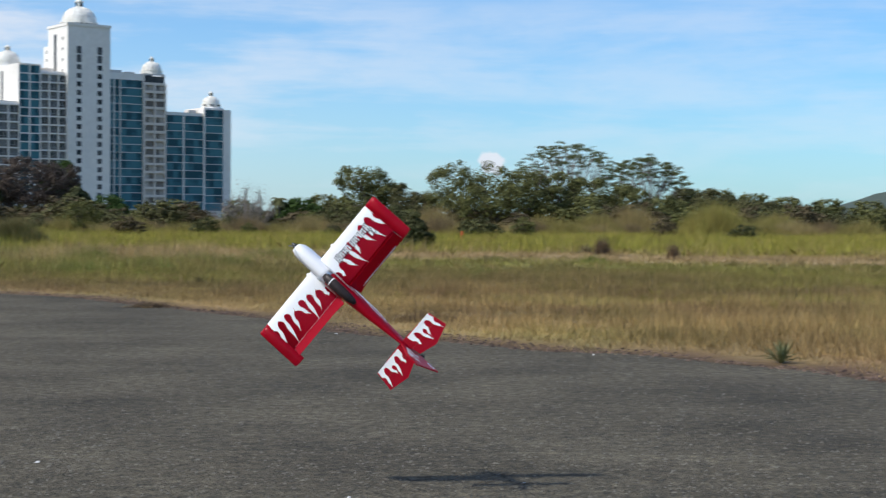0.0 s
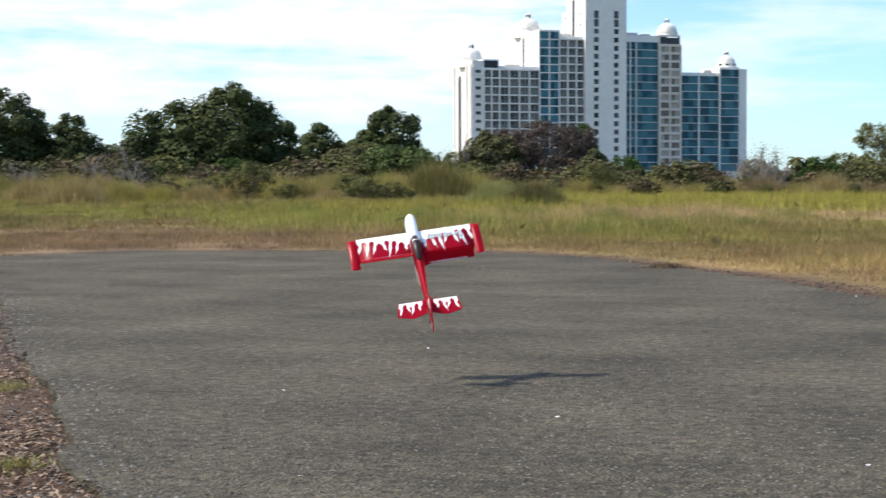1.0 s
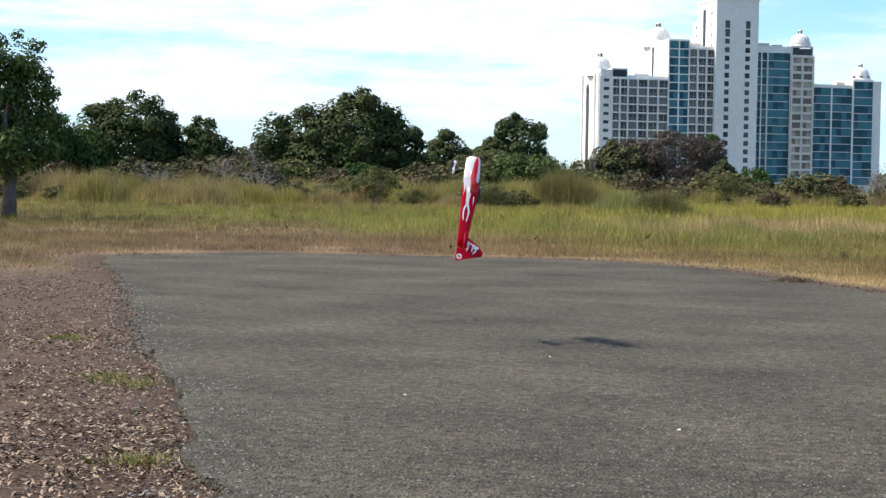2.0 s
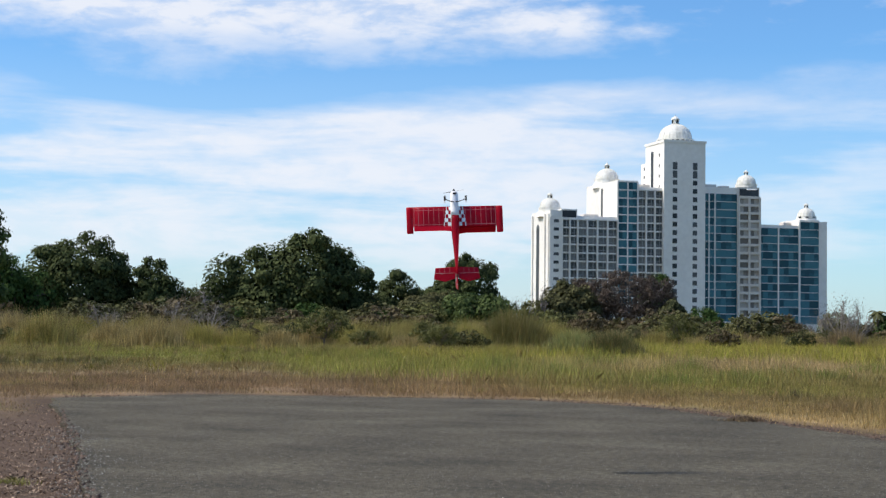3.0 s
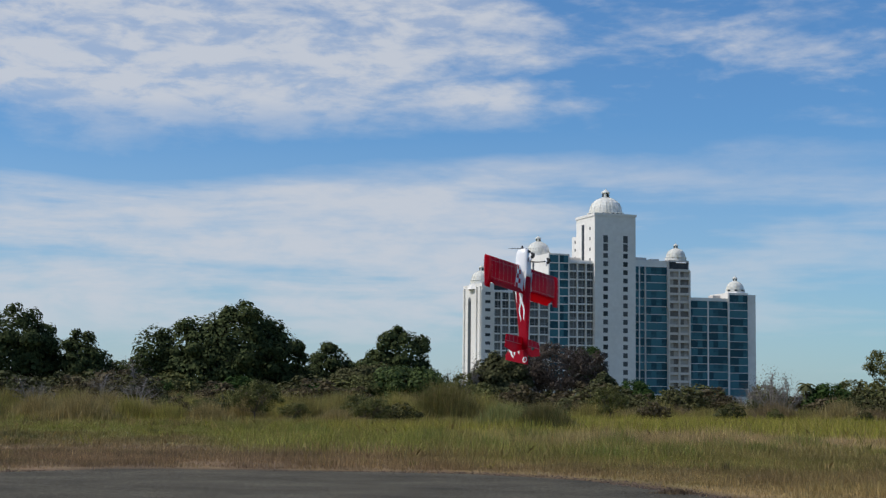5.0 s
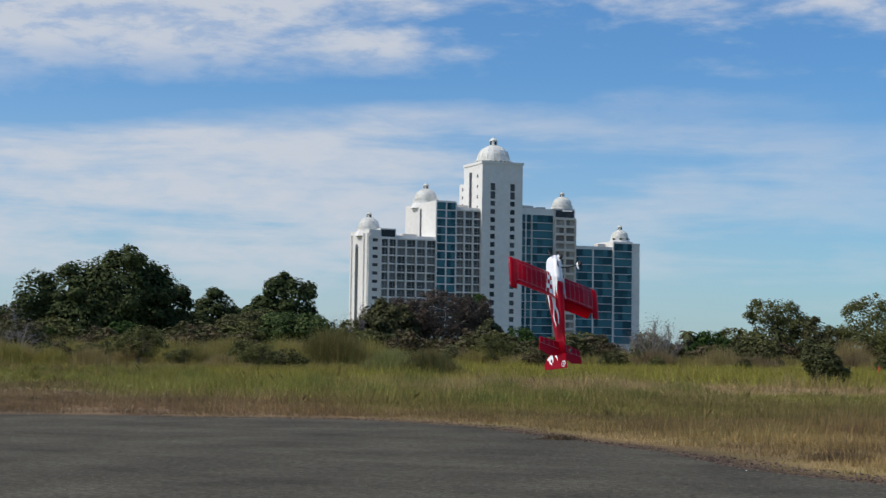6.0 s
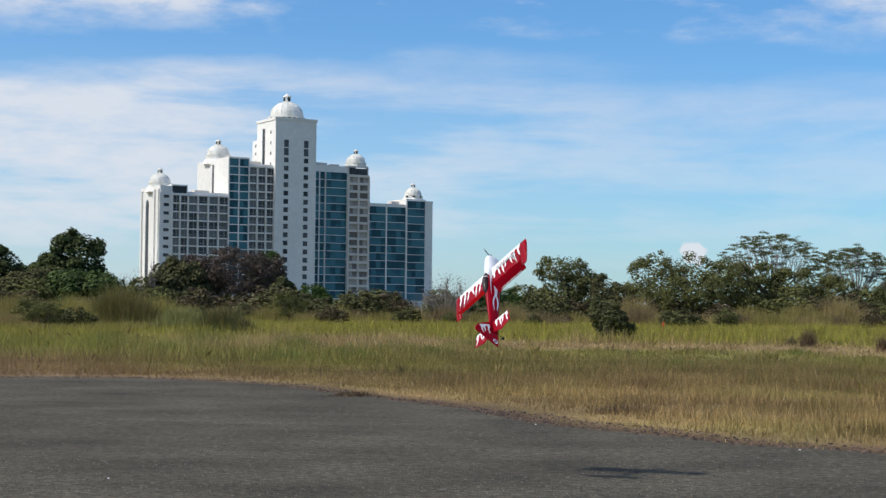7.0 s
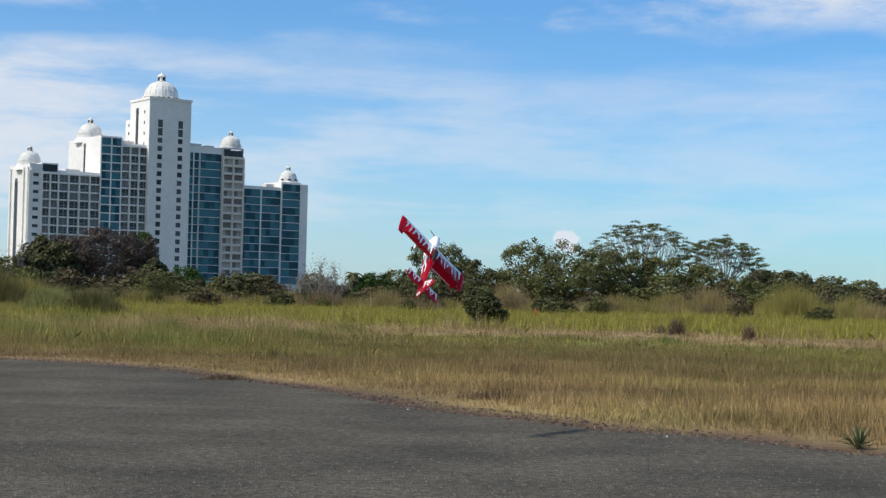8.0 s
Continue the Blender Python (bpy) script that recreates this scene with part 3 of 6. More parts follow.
def reed_clump(name, d, az, radius, height, tint, n, label, group="", wide=0.038):
    rng = np.random.default_rng(int(d * 100 + (az + 90) * 7000))
    c = np.array((-d * math.sin(radians(az)), d * math.cos(radians(az))))
    q = rng.normal(size=(n, 2)) * radius * [0.55, 0.4]
    r = np.hypot(q[:, 0] / radius, q[:, 1] / radius)
    h = height * np.clip(1.2 - 0.72 * r, 0.25, 1.1)
    ob = blades(name, q, np.tile(np.array(tint), (n, 1)) * rng.uniform(0.75, 1.2, (n, 1)), h, wide, 12, min(0.24, 0.3 * radius), 0.22, label, 1, rng)
    ob.matrix_world = pose(c[0], c[1], 0)
    ob["category"] = "tall grass"
    if group:
        ob["group"] = group
    return ob


REED, REED_LIME, REED_TAN, REED_PALE, REED_BROWN = (0.290, 0.258, 0.080), (0.325, 0.300, 0.078), (0.36, 0.290, 0.125), (0.27, 0.295, 0.105), (0.200, 0.150, 0.085)


def build_reeds():
    spots = [(108, 18.0, 2.6, 2.9, (0.165, 0.160, 0.050), 800), (118, 16.6, 1.9, 2.2, REED_LIME, 280), (112, 21.6, 2.3, 2.2, REED, 330), (104, 22.9, 1.7, 1.9, REED, 260),
             (92, 15.8, 1.5, 1.45, REED_PALE, 480), (82, 14.4, 1.4, 1.5, (0.105, 0.115, 0.042), 520), (120, 19.6, 1.7, 2.0, REED, 240),
             (130, -10.5, 3.0, 3.1, REED_LIME, 560), (134, -12.6, 2.4, 2.4, REED_LIME, 320), (140, -0.4, 2.4, 2.8, REED_TAN, 320), (146, -7.6, 2.6, 3.1, REED_TAN, 320),
             (138, -6.2, 2.8, 2.3, REED, 300), (142, -4.4, 2.4, 2.1, REED, 240), (128, 12.6, 2.0, 1.9, REED, 240), (130, 10.3, 1.8, 1.7, REED, 200)]
    rng = np.random.default_rng(77)
    for k, az in enumerate(np.arange(19.0, 39.5, 0.34)):
        spots.append((float(rng.uniform(100, 148)), float(az), float(rng.uniform(0.9, 2.1)), float(rng.uniform(0.9, 2.5)), (REED, REED_LIME, REED_TAN, (0.15, 0.13, 0.055), REED_BROWN, REED_LIME, REED_TAN)[int(rng.integers(7))], 240))
    for k, az in enumerate(np.arange(-15.5, 19.0, 1.15)):
        spots.append((float(rng.uniform(128, 142)), float(az), float(rng.uniform(1.6, 2.8)), float(rng.uniform(1.2, 2.1)), (REED, REED_BROWN, REED_TAN)[k % 3], 190))
    for d, az, r, h, tint, n in spots:
        reed_clump("reed_clump", d, az, r, h, tint, n, "clump of tall reed grass standing in the field", "reed clumps")
    reed_clump("dead_tussock", 67, -6.5, 0.26, 0.95, (0.12, 0.085, 0.062), 60, "dead dark brown grass tussock", "dead tussocks", 0.025)
    reed_clump("dead_tussock", 69, -5.9, 0.22, 0.5, (0.10, 0.10, 0.05), 40, "small dark grass tussock", "dead tussocks", 0.025)
    reed_clump("dead_tussock", 61, -9.0, 0.20, 0.75, (0.13, 0.085, 0.062), 46, "dead brown grass tussock", "dead tussocks", 0.025)
    for d, az, r, h in ((43, 12.3, 0.9, 0.55), (45, 9.85, 0.8, 0.6), (52, 7.9, 0.9, 0.6), (62, 14.9, 1.1, 0.8), (55, 11.8, 1.0, 0.7), (49, 6.7, 0.7, 0.5), (58, 5.5, 1.0, 0.65), (66, 22.8, 1.0, 0.8), (50, 16.4, 0.9, 0.55), (57, 18.6, 1.1, 0.7), (41, -2.1, 0.5, 0.35), (54, -6.1, 0.6, 0.4)):
        reed_clump("grass_clump", d, az, r, h, (0.185, 0.225, 0.050), 70, "bright green clump of upright grass in the field", "grass clumps", 0.013)
    reed_clump("dead_tussock", 23.6, -0.15, 0.42, 0.22, (0.12, 0.080, 0.055), 50, "low brown dead tuft beside the runway edge", "dead tussocks", 0.010)
    reed_clump("dead_tussock", 27.2, 9.7, 0.30, 0.12, (0.10, 0.07, 0.05), 40, "dark dead tuft beside the runway edge", "dead tussocks", 0.012)


build_reeds()


def build_spiky_plant():
    """Stiff pointed leaves in a rosette, beside the runway edge."""
    rng = np.random.default_rng(5)
    root = thing("spiky_plant", "spiky green rosette plant at the runway edge", "plant", m=pose(3.95, 17.3, -0.02) @ Matrix.Scale(1.25, 4))
    m = material("stiff_leaf", (0.085, 0.105, 0.038), (0.20, 0.215, 0.085), 20, 90, 0.5)
    for k in range(70):
        a, lean, ln = rng.uniform(0, 6.28), rng.uniform(0.10, 1.15), rng.uniform(0.12, 0.27)
        out = Vector((math.cos(a), math.sin(a), 0))
        side = Vector((-math.sin(a), math.cos(a), 0)) * 0.006
        p0 = out * 0.015
        p1 = p0 + (out * math.sin(lean) + Vector((0, 0, math.cos(lean)))) * ln * 0.55
        p2 = p0 + (out * math.sin(lean * 1.25) + Vector((0, 0, math.cos(lean * 1.25)))) * ln
        v = [p0 - side, p0 + side, p1 + side * 1.1, p2, p1 - side * 1.1, p1 + Vector((0, 0, -0.006))]
        part("leaf", mesh_from("leaf", v, [(0, 1, 2, 5), (0, 5, 4), (5, 2, 3), (5, 3, 4)], m), root)


build_spiky_plant()


# ---------------------------------------------------------------- loose stones, litter and scraps
def flakes(name, pts, size, mat, label, category, flat, z, rng):
    verts, faces = [], []
    for (x, y), z in zip(pts, np.broadcast_to(z, len(pts)).tolist()):
        s = size * rng.uniform(0.5, 1.5)
        a = rng.uniform(0, 6.28)
        c, sn = math.cos(a) * s, math.sin(a) * s
        h = s * flat * rng.uniform(0.6, 1.3)
        o = len(verts)
        k = rng.uniform(0.5, 0.9)
        verts += [(x + c, y + sn, z), (x - sn * k, y + c * k, z), (x - c, y - sn, z), (x + sn * k, y - c * k, z), (x + c * 0.2, y + sn * 0.2, z + h)]
        faces += [(o, o + 1, o + 4), (o + 1, o + 2, o + 4), (o + 2, o + 3, o + 4), (o + 3, o, o + 4)]
    return tagged(new(name, mesh_from(name, verts, faces, mat)), label, category, kind="stuff")


def strips(name, pts, length, mat, label, category, z, rng):
    """Thin dry stalks and curled leaf pieces lying every way on the soil."""
    n = len(pts)
    a, tilt = rng.uniform(0, 6.283, n), rng.normal(size=n) * 0.28
    ln, wd = length * rng.uniform(0.35, 1.5, n), length * rng.uniform(0.06, 0.26, n)
    along = np.c_[np.cos(a) * np.cos(tilt), np.sin(a) * np.cos(tilt), np.abs(np.sin(tilt))] * ln[:, None]
    across = np.c_[-np.sin(a), np.cos(a), rng.uniform(-0.6, 0.6, n)] * wd[:, None]
    base = np.c_[pts, z + 0.006]
    v = np.stack([base - across, base + along * 0.5 - across * 0.8 + [0, 0, 0.004], base + along, base + along * 0.4 + across], 1)
    return tagged(new(name, quads_mesh(name, v.reshape(-1, 3), mat)), label, category, kind="stuff")


def spread_points(n, d0, d1, a0, a1, rng):
    """Points that crowd towards the near end."""
    d = np.exp(rng.uniform(math.log(d0), math.log(d1), n))
    a = np.radians(rng.uniform(a0, a1, n))
    return np.c_[-d * np.sin(a), d * np.cos(a)]


def build_debris():
    rng = np.random.default_rng(11)
    p = polar_points(40000, 5.0, 34, 26, 47, rng)
    e, ins = edge_distance(p), inside(POLY, p)
    dirt = ~ins & (np.hypot(p[:, 0], p[:, 1]) < 30)
    q = spread_points(90000, 6.0, 31, 24, 47, rng)
    q = q[~inside(POLY, q)]
    q = q[rng.uniform(size=len(q)) < np.clip(0.55 + 0.5 * wave(q, 1.8, 91) + 0.3 * wave(q, 6.0, 92), 0.08, 1)]
    strips("leaf_litter", q[:34000], 0.042, LITTER, "dry brown leaf litter and pale stalks on bare soil", "leaf litter", ground_height(q[:34000]), rng)
    q = q[34000:38000]
    flakes("soil_pebbles", q, 0.009, STONE, "pebbles in the bare soil", "gravel", 0.7, ground_height(q), rng)
    near = (e < 0.30 + 0.25 * wave(p, 2.0, 41)) & (np.hypot(p[:, 0], p[:, 1]) < 24)
    flakes("edge_gravel", p[near][:6000], 0.011, STONE, "loose pale gravel along the crumbling runway edge", "gravel", 0.7, 0.0, rng)
    p = spread_points(34000, 6.2, 24, -20, 40, rng)
    ins = inside(POLY, p)
    flakes("runway_grit", p[ins][:24000], 0.0085, GRIT, "coarse stone chips standing proud of the asphalt", "gravel", 0.75, 0.0, rng)
    p = polar_points(60000, 14, 34, -22, 34, rng)
    e = edge_distance(p)
    near = ~inside(POLY, p) & (e < 0.25 + 0.65 * np.clip(wave(p, 1.4, 43) + 0.4, 0, 1)) | (e < 0.10)
    flakes("edge_litter", p[near][:9000], 0.024, CLOD, "brown litter and crumbs along the far runway edge", "leaf litter", 0.6, 0.0, rng)
    scraps = [(-1.14, 20.95), (1.95, 17.9), (-4.5, 13.6), (-4.62, 10.6), (-3.2, 7.55), (0.6, 9.2), (-0.4, 8.7), (-2.4, 9.9)]
    for k, (x, y) in enumerate(scraps):
        v = [(-0.011, -0.006, 0.004), (0.012, -0.007, 0.005), (0.013, 0.005, 0.007), (0.0, 0.008, 0.009), (-0.012, 0.006, 0.004)]
        thing("paper_scrap", "small white scrap lying on the runway", "litter", "white scraps", m=pose(x, y, 0.002, 0, 0, 50 * k), me=mesh_from("paper_scrap", v + [(a, b, c - 0.004) for a, b, c in v], [(0, 1, 2, 3, 4), (9, 8, 7, 6, 5)] + [(i, 5 + i, 5 + (i + 1) % 5, (i + 1) % 5) for i in range(5)], PAPER))
    # green weeds in the bare soil
    for x, y in ((-6.75, 10.3), (-4.9, 7.5), (-7.2, 10.6), (-9.3, 13.0)):
        q = np.random.default_rng(int(y * 10)).normal(size=(26, 2)) * 0.1
        ob = blades("weed_tuft", q, np.tile(np.array((0.24, 0.255, 0.065)), (26, 1)), np.full(26, 0.070), 0.007, 6, 0.04, 0.8, "small green weed tuft in bare soil", 2, np.random.default_rng(3))
        ob.matrix_world = pose(x, y, -0.03)
        ob["group"] = "weed tufts"


build_debris()


def build_marker():
    """A thin orange stake standing in the far grass."""
    root = thing("marker_stake", "thin orange marker stake standing in the grass", "stake", m=pose(2.45, 99.9, 0))
    orange = material("orange_paint", (0.55, 0.09, 0.03), (0.65, 0.12, 0.04), 10, 60, 0.6)
    part("post", mesh_from("post", *tube([(0, 0, -0.1), (0, 0, 0.72)], [0.03, 0.025], 8), orange), root)
    bm = bmesh.new()
    add_box(bm, (0.02, -0.008, 0.45), (0.10, 0.008, 0.70), 0.002)
    part("flag", mesh_of("flag", bm, orange), root)


build_marker()


# ---------------------------------------------------------------- trees and shrubs
def leaf_cloud(centres, radii, n, size, rng, flat=0.8, hollow=0.55):
    """Small leaf sprays spread through a set of lobes, denser at their skin."""
    centres, radii = np.array(centres, float), np.array(radii, float)
    share = radii.prod(1) ** (2 / 3)
    pick = rng.choice(len(centres), n, p=share / share.sum())
    v = rng.normal(size=(n, 3))
    v /= np.linalg.norm(v, axis=1, keepdims=True)
    r = hollow + (1.05 - hollow) * rng.uniform(size=n) ** 0.45
    pos = centres[pick] + v * radii[pick] * r[:, None]
    pos += rng.normal(size=(n, 3)) * size * 0.5
    # each spray: a bent rhombus of two triangles that mostly faces outwards and up
    face = v * 1.3 + [0, 0, 0.40] + rng.normal(size=(n, 3)) * 0.30
    a = np.cross(face, rng.normal(size=(n, 3)))
    a /= np.linalg.norm(a, axis=1, keepdims=True) + 1e-9
    b = np.cross(face, a)
    b /= np.linalg.norm(b, axis=1, keepdims=True) + 1e-9
    s = size * rng.uniform(0.5, 1.4, n)[:, None]
    q = np.stack([pos - a * s, pos + b * s * 0.6, pos + a * s, pos - b * s * 0.6 + np.array([0, 0, -0.25]) * s], 1)
    return q.reshape(-1, 3)


def limbs(trunk_top, base_r, ends, rng, twigs=0):
    """A tapered trunk that divides into limbs ending inside the crown's lobes."""
    pieces = []
    top = Vector(trunk_top)
    pieces.append(tube([(0, 0, -0.2), (top.x * 0.2, top.y * 0.3, top.z * 0.5), top], [base_r * 1.25, base_r * 0.95, base_r * 0.75], 9))
    for e in ends:
        e = Vector(e)
        mid = top.lerp(e, 0.5) + Vector(rng.normal(size=3) * 0.12 * (e - top).length)
        pieces.append(tube([top - Vector((0, 0, base_r)), mid, e], [base_r * 0.55, base_r * 0.32, base_r * 0.10], 6))
        for _ in range(twigs):
            d = Vector(rng.normal(size=3))
            d.z = abs(d.z) * 0.8
            s = mid.lerp(e, rng.uniform(0.2, 0.9))
            pieces.append(tube([s, s + d.normalized() * min(0.9, (e - top).length * rng.uniform(0.15, 0.35))], [base_r * 0.12, base_r * 0.04], 4, False))
    return joined(pieces)


def tree(name, label, category, lobes, n, size, leaf, bark, trunk_top, base_r, seed, twigs=0, hollow=0.55, group=""):
    """Trunk and crown; built at the origin, about ten metres tall at most."""
    rng = np.random.default_rng(seed)
    root = thing(name, label, category, group)
    ends = [c for c, r in lobes]
    ends = ends[::max(1, len(ends) // 14)]
    v, f = limbs(trunk_top, base_r, ends, rng, twigs)
    part("trunk", mesh_from("trunk", v, f, bark, True), root)
    part("crown", quads_mesh("crown", leaf_cloud([c for c, r in lobes], [r for c, r in lobes], n, size, rng, hollow=hollow), leaf), root)
    return root


def dome_lobes(width, low, high, count, seed, lumpy=0.3):
    """Lobes filling a broad crown with an uneven outline."""
    rng = np.random.default_rng(seed)
    out = [((0, 0, (low + high) / 2 * 0.95), (width * 0.62, width * 0.5, (high - low) * 0.42))]
    for k in range(count):
        a = 2 * math.pi * k / count + rng.uniform(-0.3, 0.3)
        rad = width * rng.uniform(0.35, 0.74)
        up = rng.uniform(0.15, 0.88)
        z = low + (high - low) * up
        rad *= math.sqrt(max(0.1, 1 - (up - 0.25) ** 2 * 1.5))
        s = width * rng.uniform(0.20, 0.20 + lumpy * 0.6)
        out.append(((rad * math.cos(a), rad * math.sin(a) * 0.7, z - s * 0.3), (s, s * 0.9, s * 0.72)))
    return out


def crown_lobes(domes, count, small, large, seed):
    """Leafy tufts over the skin of several overlapping domes (x, y, z, rx, ry, rz)."""
    rng = np.random.default_rng(seed)
    out = [((x, y, z), (rx * 0.88, ry * 0.88, rz * 0.88)) for x, y, z, rx, ry, rz in domes]
    weight = np.array([rx * rz for x, y, z, rx, ry, rz in domes])
    while len(out) < count:
        x, y, z, rx, ry, rz = domes[int(rng.choice(len(domes), p=weight / weight.sum()))]
        v = rng.normal(size=3)
        v /= np.linalg.norm(v)
        if v[2] < -0.55:
            continue
        k = rng.uniform(0.72, 1.0)
        s = float(rng.uniform(small, large))
        out.append(((float(x + v[0] * rx * k), float(y + v[1] * ry * k), float(z + v[2] * rz * k - s * 0.2)), (s, s, s * 0.74)))
    return out


def at(d, az, scale=1.0, turn=0.0, sx=1.0):
    return pose(-d * math.sin(radians(az)), d * math.cos(radians(az)), 0, 0, 0, turn) @ Matrix.Diagonal((scale * sx, scale * sx, scale, 1))


def place_tree(proto, spots, spread=1.5):
    """The first spot takes the original, the others take copies; (distance, bearing, scale, width ratio)."""
    for k, (d, az, s, sx) in enumerate(spots):
        m = at(d, az, s, az + 24 * math.sin(1.7 * k) + 180 * (k % 2), sx * spread)
        if k:
            copy_thing(proto, m)
    d, az, s, sx = spots[0]
    proto.matrix_world = at(d, az, s, az, sx * spread)


def grove_tree(name, label, d, az, domes, count, n, leaf, bark, seed, small=0.5, large=1.15, size=0.165, trunk=2.0, twigs=0, hollow=0.6, group="trees beyond the field"):
    """A tree whose crown is made of several overlapping domes, given in metres round its foot."""
    rng = np.random.default_rng(seed)
    spread = [(x, y + float(rng.uniform(-0.25, 0.25)) * ry, z * 0.99, rx * 1.05, ry * 1.05, rz * 1.0) for x, y, z, rx, ry, rz in domes]
    ob = tree(name, label, "tree", crown_lobes(spread, count, small, large, seed), n, size, leaf, bark, (0.1, 0, trunk), 0.26, seed, twigs=twigs, hollow=hollow, group=group)
    ob.matrix_world = at(d, az, 1.0, az)
    return ob


def acacia_tree(d, az, half, top, fall, seed, label):
    """Forked stems fan out into thin branches, each ending in a flat, feathery pad of leaves."""
    rng = np.random.default_rng(seed)
    root = thing("acacia_tree", label, "tree", "acacia trees", m=at(d, az, 1.0, az))
    wood, pads = [], []
    stems = [Vector((float(rng.uniform(-0.5, 0.5)), float(rng.uniform(-0.5, 0.5)), 0)) for _ in range(4)]
    roof = lambda x: top - fall * max(0.0, x) - 0.085 * x * x
    for k in range(15):
        x = -half + 2 * half * (k + 0.5) / 15
        foot = stems[int((x / half + 1) * 1.999)]
        y = float(rng.uniform(-0.55, 0.55)) * half
        end = Vector((x * 0.86, y, roof(x) - float(rng.uniform(0.4, 2.0))))
        bend = foot.lerp(end, 0.42) + Vector((-0.18 * x, 0, 0.5))
        wood.append(tube([foot - Vector((0, 0, 0.2)), bend, foot.lerp(end, 0.72) + Vector((0.05 * x, 0, 0.25)), end], [0.13, 0.085, 0.05, 0.022], 6))
        for _ in range(15):
            tip = Vector((x + float(rng.normal()) * half * 0.17, y + float(rng.normal()) * 0.9, 0))
            tip.z = roof(tip.x) + float(rng.uniform(-0.25, 0.35)) - abs(float(rng.normal())) * 1.45
            start = bend.lerp(end, float(rng.uniform(0.35, 1.0)))
            wood.append(tube([start, start.lerp(tip, 0.55) + Vector((0, 0, 0.12)), tip], [0.024, 0.016, 0.008], 4, False))
            r = float(rng.uniform(0.28, 0.62))
            pads.append((tuple(tip), (r, r * 0.9, r * 0.22)))
    part("trunk", mesh_from("trunk", *joined(wood), PALE_BARK, True), root)
    part("crown", quads_mesh("crown", leaf_cloud([c for c, r in pads], [r for c, r in pads], 44 * len(pads), 0.072, rng, hollow=0.15), LEAF_ACACIA), root)


def build_trees():
    # the dark wood beyond the reeds
    grove_tree("broadleaf_tree", "dark green broadleaf tree with a broad dense crown", 160, 26.19, [(2.06, 0, 6.07, 5.44, 4.36, 5.07), (-6.25, 0, 5.02, 2.35, 1.88, 4.02), (-2.22, 0, 5.5, 3.38, 2.71, 4.5), (6.06, 0, 5.05, 2.62, 2.09, 4.05), (0.41, 0, 3.87, 7.62, 5.0, 2.87), (2.29, 0, 5.71, 3.4, 2.72, 4.71)], 130, 42000, LEAF_DARK, BARK, 2, size=0.19)
    grove_tree("broadleaf_tree", "dark green broadleaf tree with a rounded crown", 162, 33.61, [(0.83, 0, 5.7, 4.45, 3.56, 4.7), (-3.26, 0, 5.2, 2.39, 1.91, 4.2), (3.49, 0, 5.13, 2.16, 1.73, 4.13), (-0.79, 0, 4.3, 4.37, 3.49, 3.3)], 90, 28000, LEAF_DARK, BARK, 3, size=0.185)
    grove_tree("broadleaf_tree", "small dark broadleaf tree with a loose crown", 160, 30.59, [(-0.78, 0, 4.54, 2.04, 1.63, 3.54), (0.36, 0, 3.79, 2.49, 1.99, 2.79)], 44, 11000, LEAF_DARK, BARK, 5, 0.4, 0.8, hollow=0.35)
    grove_tree("broadleaf_tree", "low dark broadleaf tree between taller ones", 165, 21.93, [(-0.59, 0, 4.17, 2.47, 1.97, 3.17), (1.31, 0, 3.15, 1.76, 1.41, 2.15)], 44, 12000, LEAF_DARK, BARK, 6, 0.4, 0.85)
    grove_tree("broadleaf_tree", "dark broadleaf tree with a domed crown", 158, 19.77, [(0.73, 0, 4.9, 2.76, 2.21, 3.9), (-1.28, 0, 3.87, 2.2, 1.76, 2.87)], 60, 18000, LEAF_DARK, BARK, 7, 0.45, 0.9)
    grove_tree("broadleaf_tree", "fresh green broadleaf tree behind the reeds", 158, 35.81, [(-1.58, 0, 4.57, 3.65, 2.92, 3.57), (1.86, 0, 4.06, 3.42, 2.74, 3.06)], 60, 14000, LEAF_BRIGHT, BARK, 8)
    grove_tree("broadleaf_tree", "dark broadleaf tree at the end of the wood", 166, 38.9, [(0, 0, 5.4, 3.8, 3.0, 4.6), (2.6, 0, 4.2, 2.6, 2.2, 3.4)], 60, 13000, LEAF_DARK, BARK, 9)
    grove_tree("broadleaf_tree", "tall green broadleaf tree beside the bare soil", 62, 37.6, [(0.35, 0, 5.1, 1.25, 1.2, 2.1), (0.75, 0, 4.3, 0.9, 0.9, 2.0), (-0.9, 0, 4.6, 1.6, 1.5, 2.6), (0.2, 0, 2.7, 1.35, 1.3, 1.5), (-1.6, 0, 3.0, 1.5, 1.3, 2.0)], 90, 20000, LEAF_GREEN, BARK, 4, 0.25, 0.55, size=0.085, twigs=3, hollow=0.35)
    grove_tree("broadleaf_tree", "low dense dark tree filling the edge of the wood", 163, 28.9, [(-1.6, 0, 2.8, 2.6, 2.0, 2.2), (1.6, 0, 3.0, 2.6, 2.0, 2.4)], 44, 11000, LEAF_DARK, BARK, 12)
    grove_tree("broadleaf_tree", "low dark tree closing a gap in the wood", 166, 31.8, [(-0.8, 0, 2.3, 2.6, 2.0, 2.2), (1.4, 0, 2.0, 2.2, 2.0, 2.0)], 40, 9000, LEAF_DARK, BARK, 44)
    grove_tree("broadleaf_tree", "low dense green tree filling the edge of the wood", 163, 23.1, [(-0.6, 0, 3.0, 2.0, 1.8, 2.4), (1.4, 0, 2.6, 2.0, 1.8, 2.0)], 40, 9000, LEAF_DARK, BARK, 13)
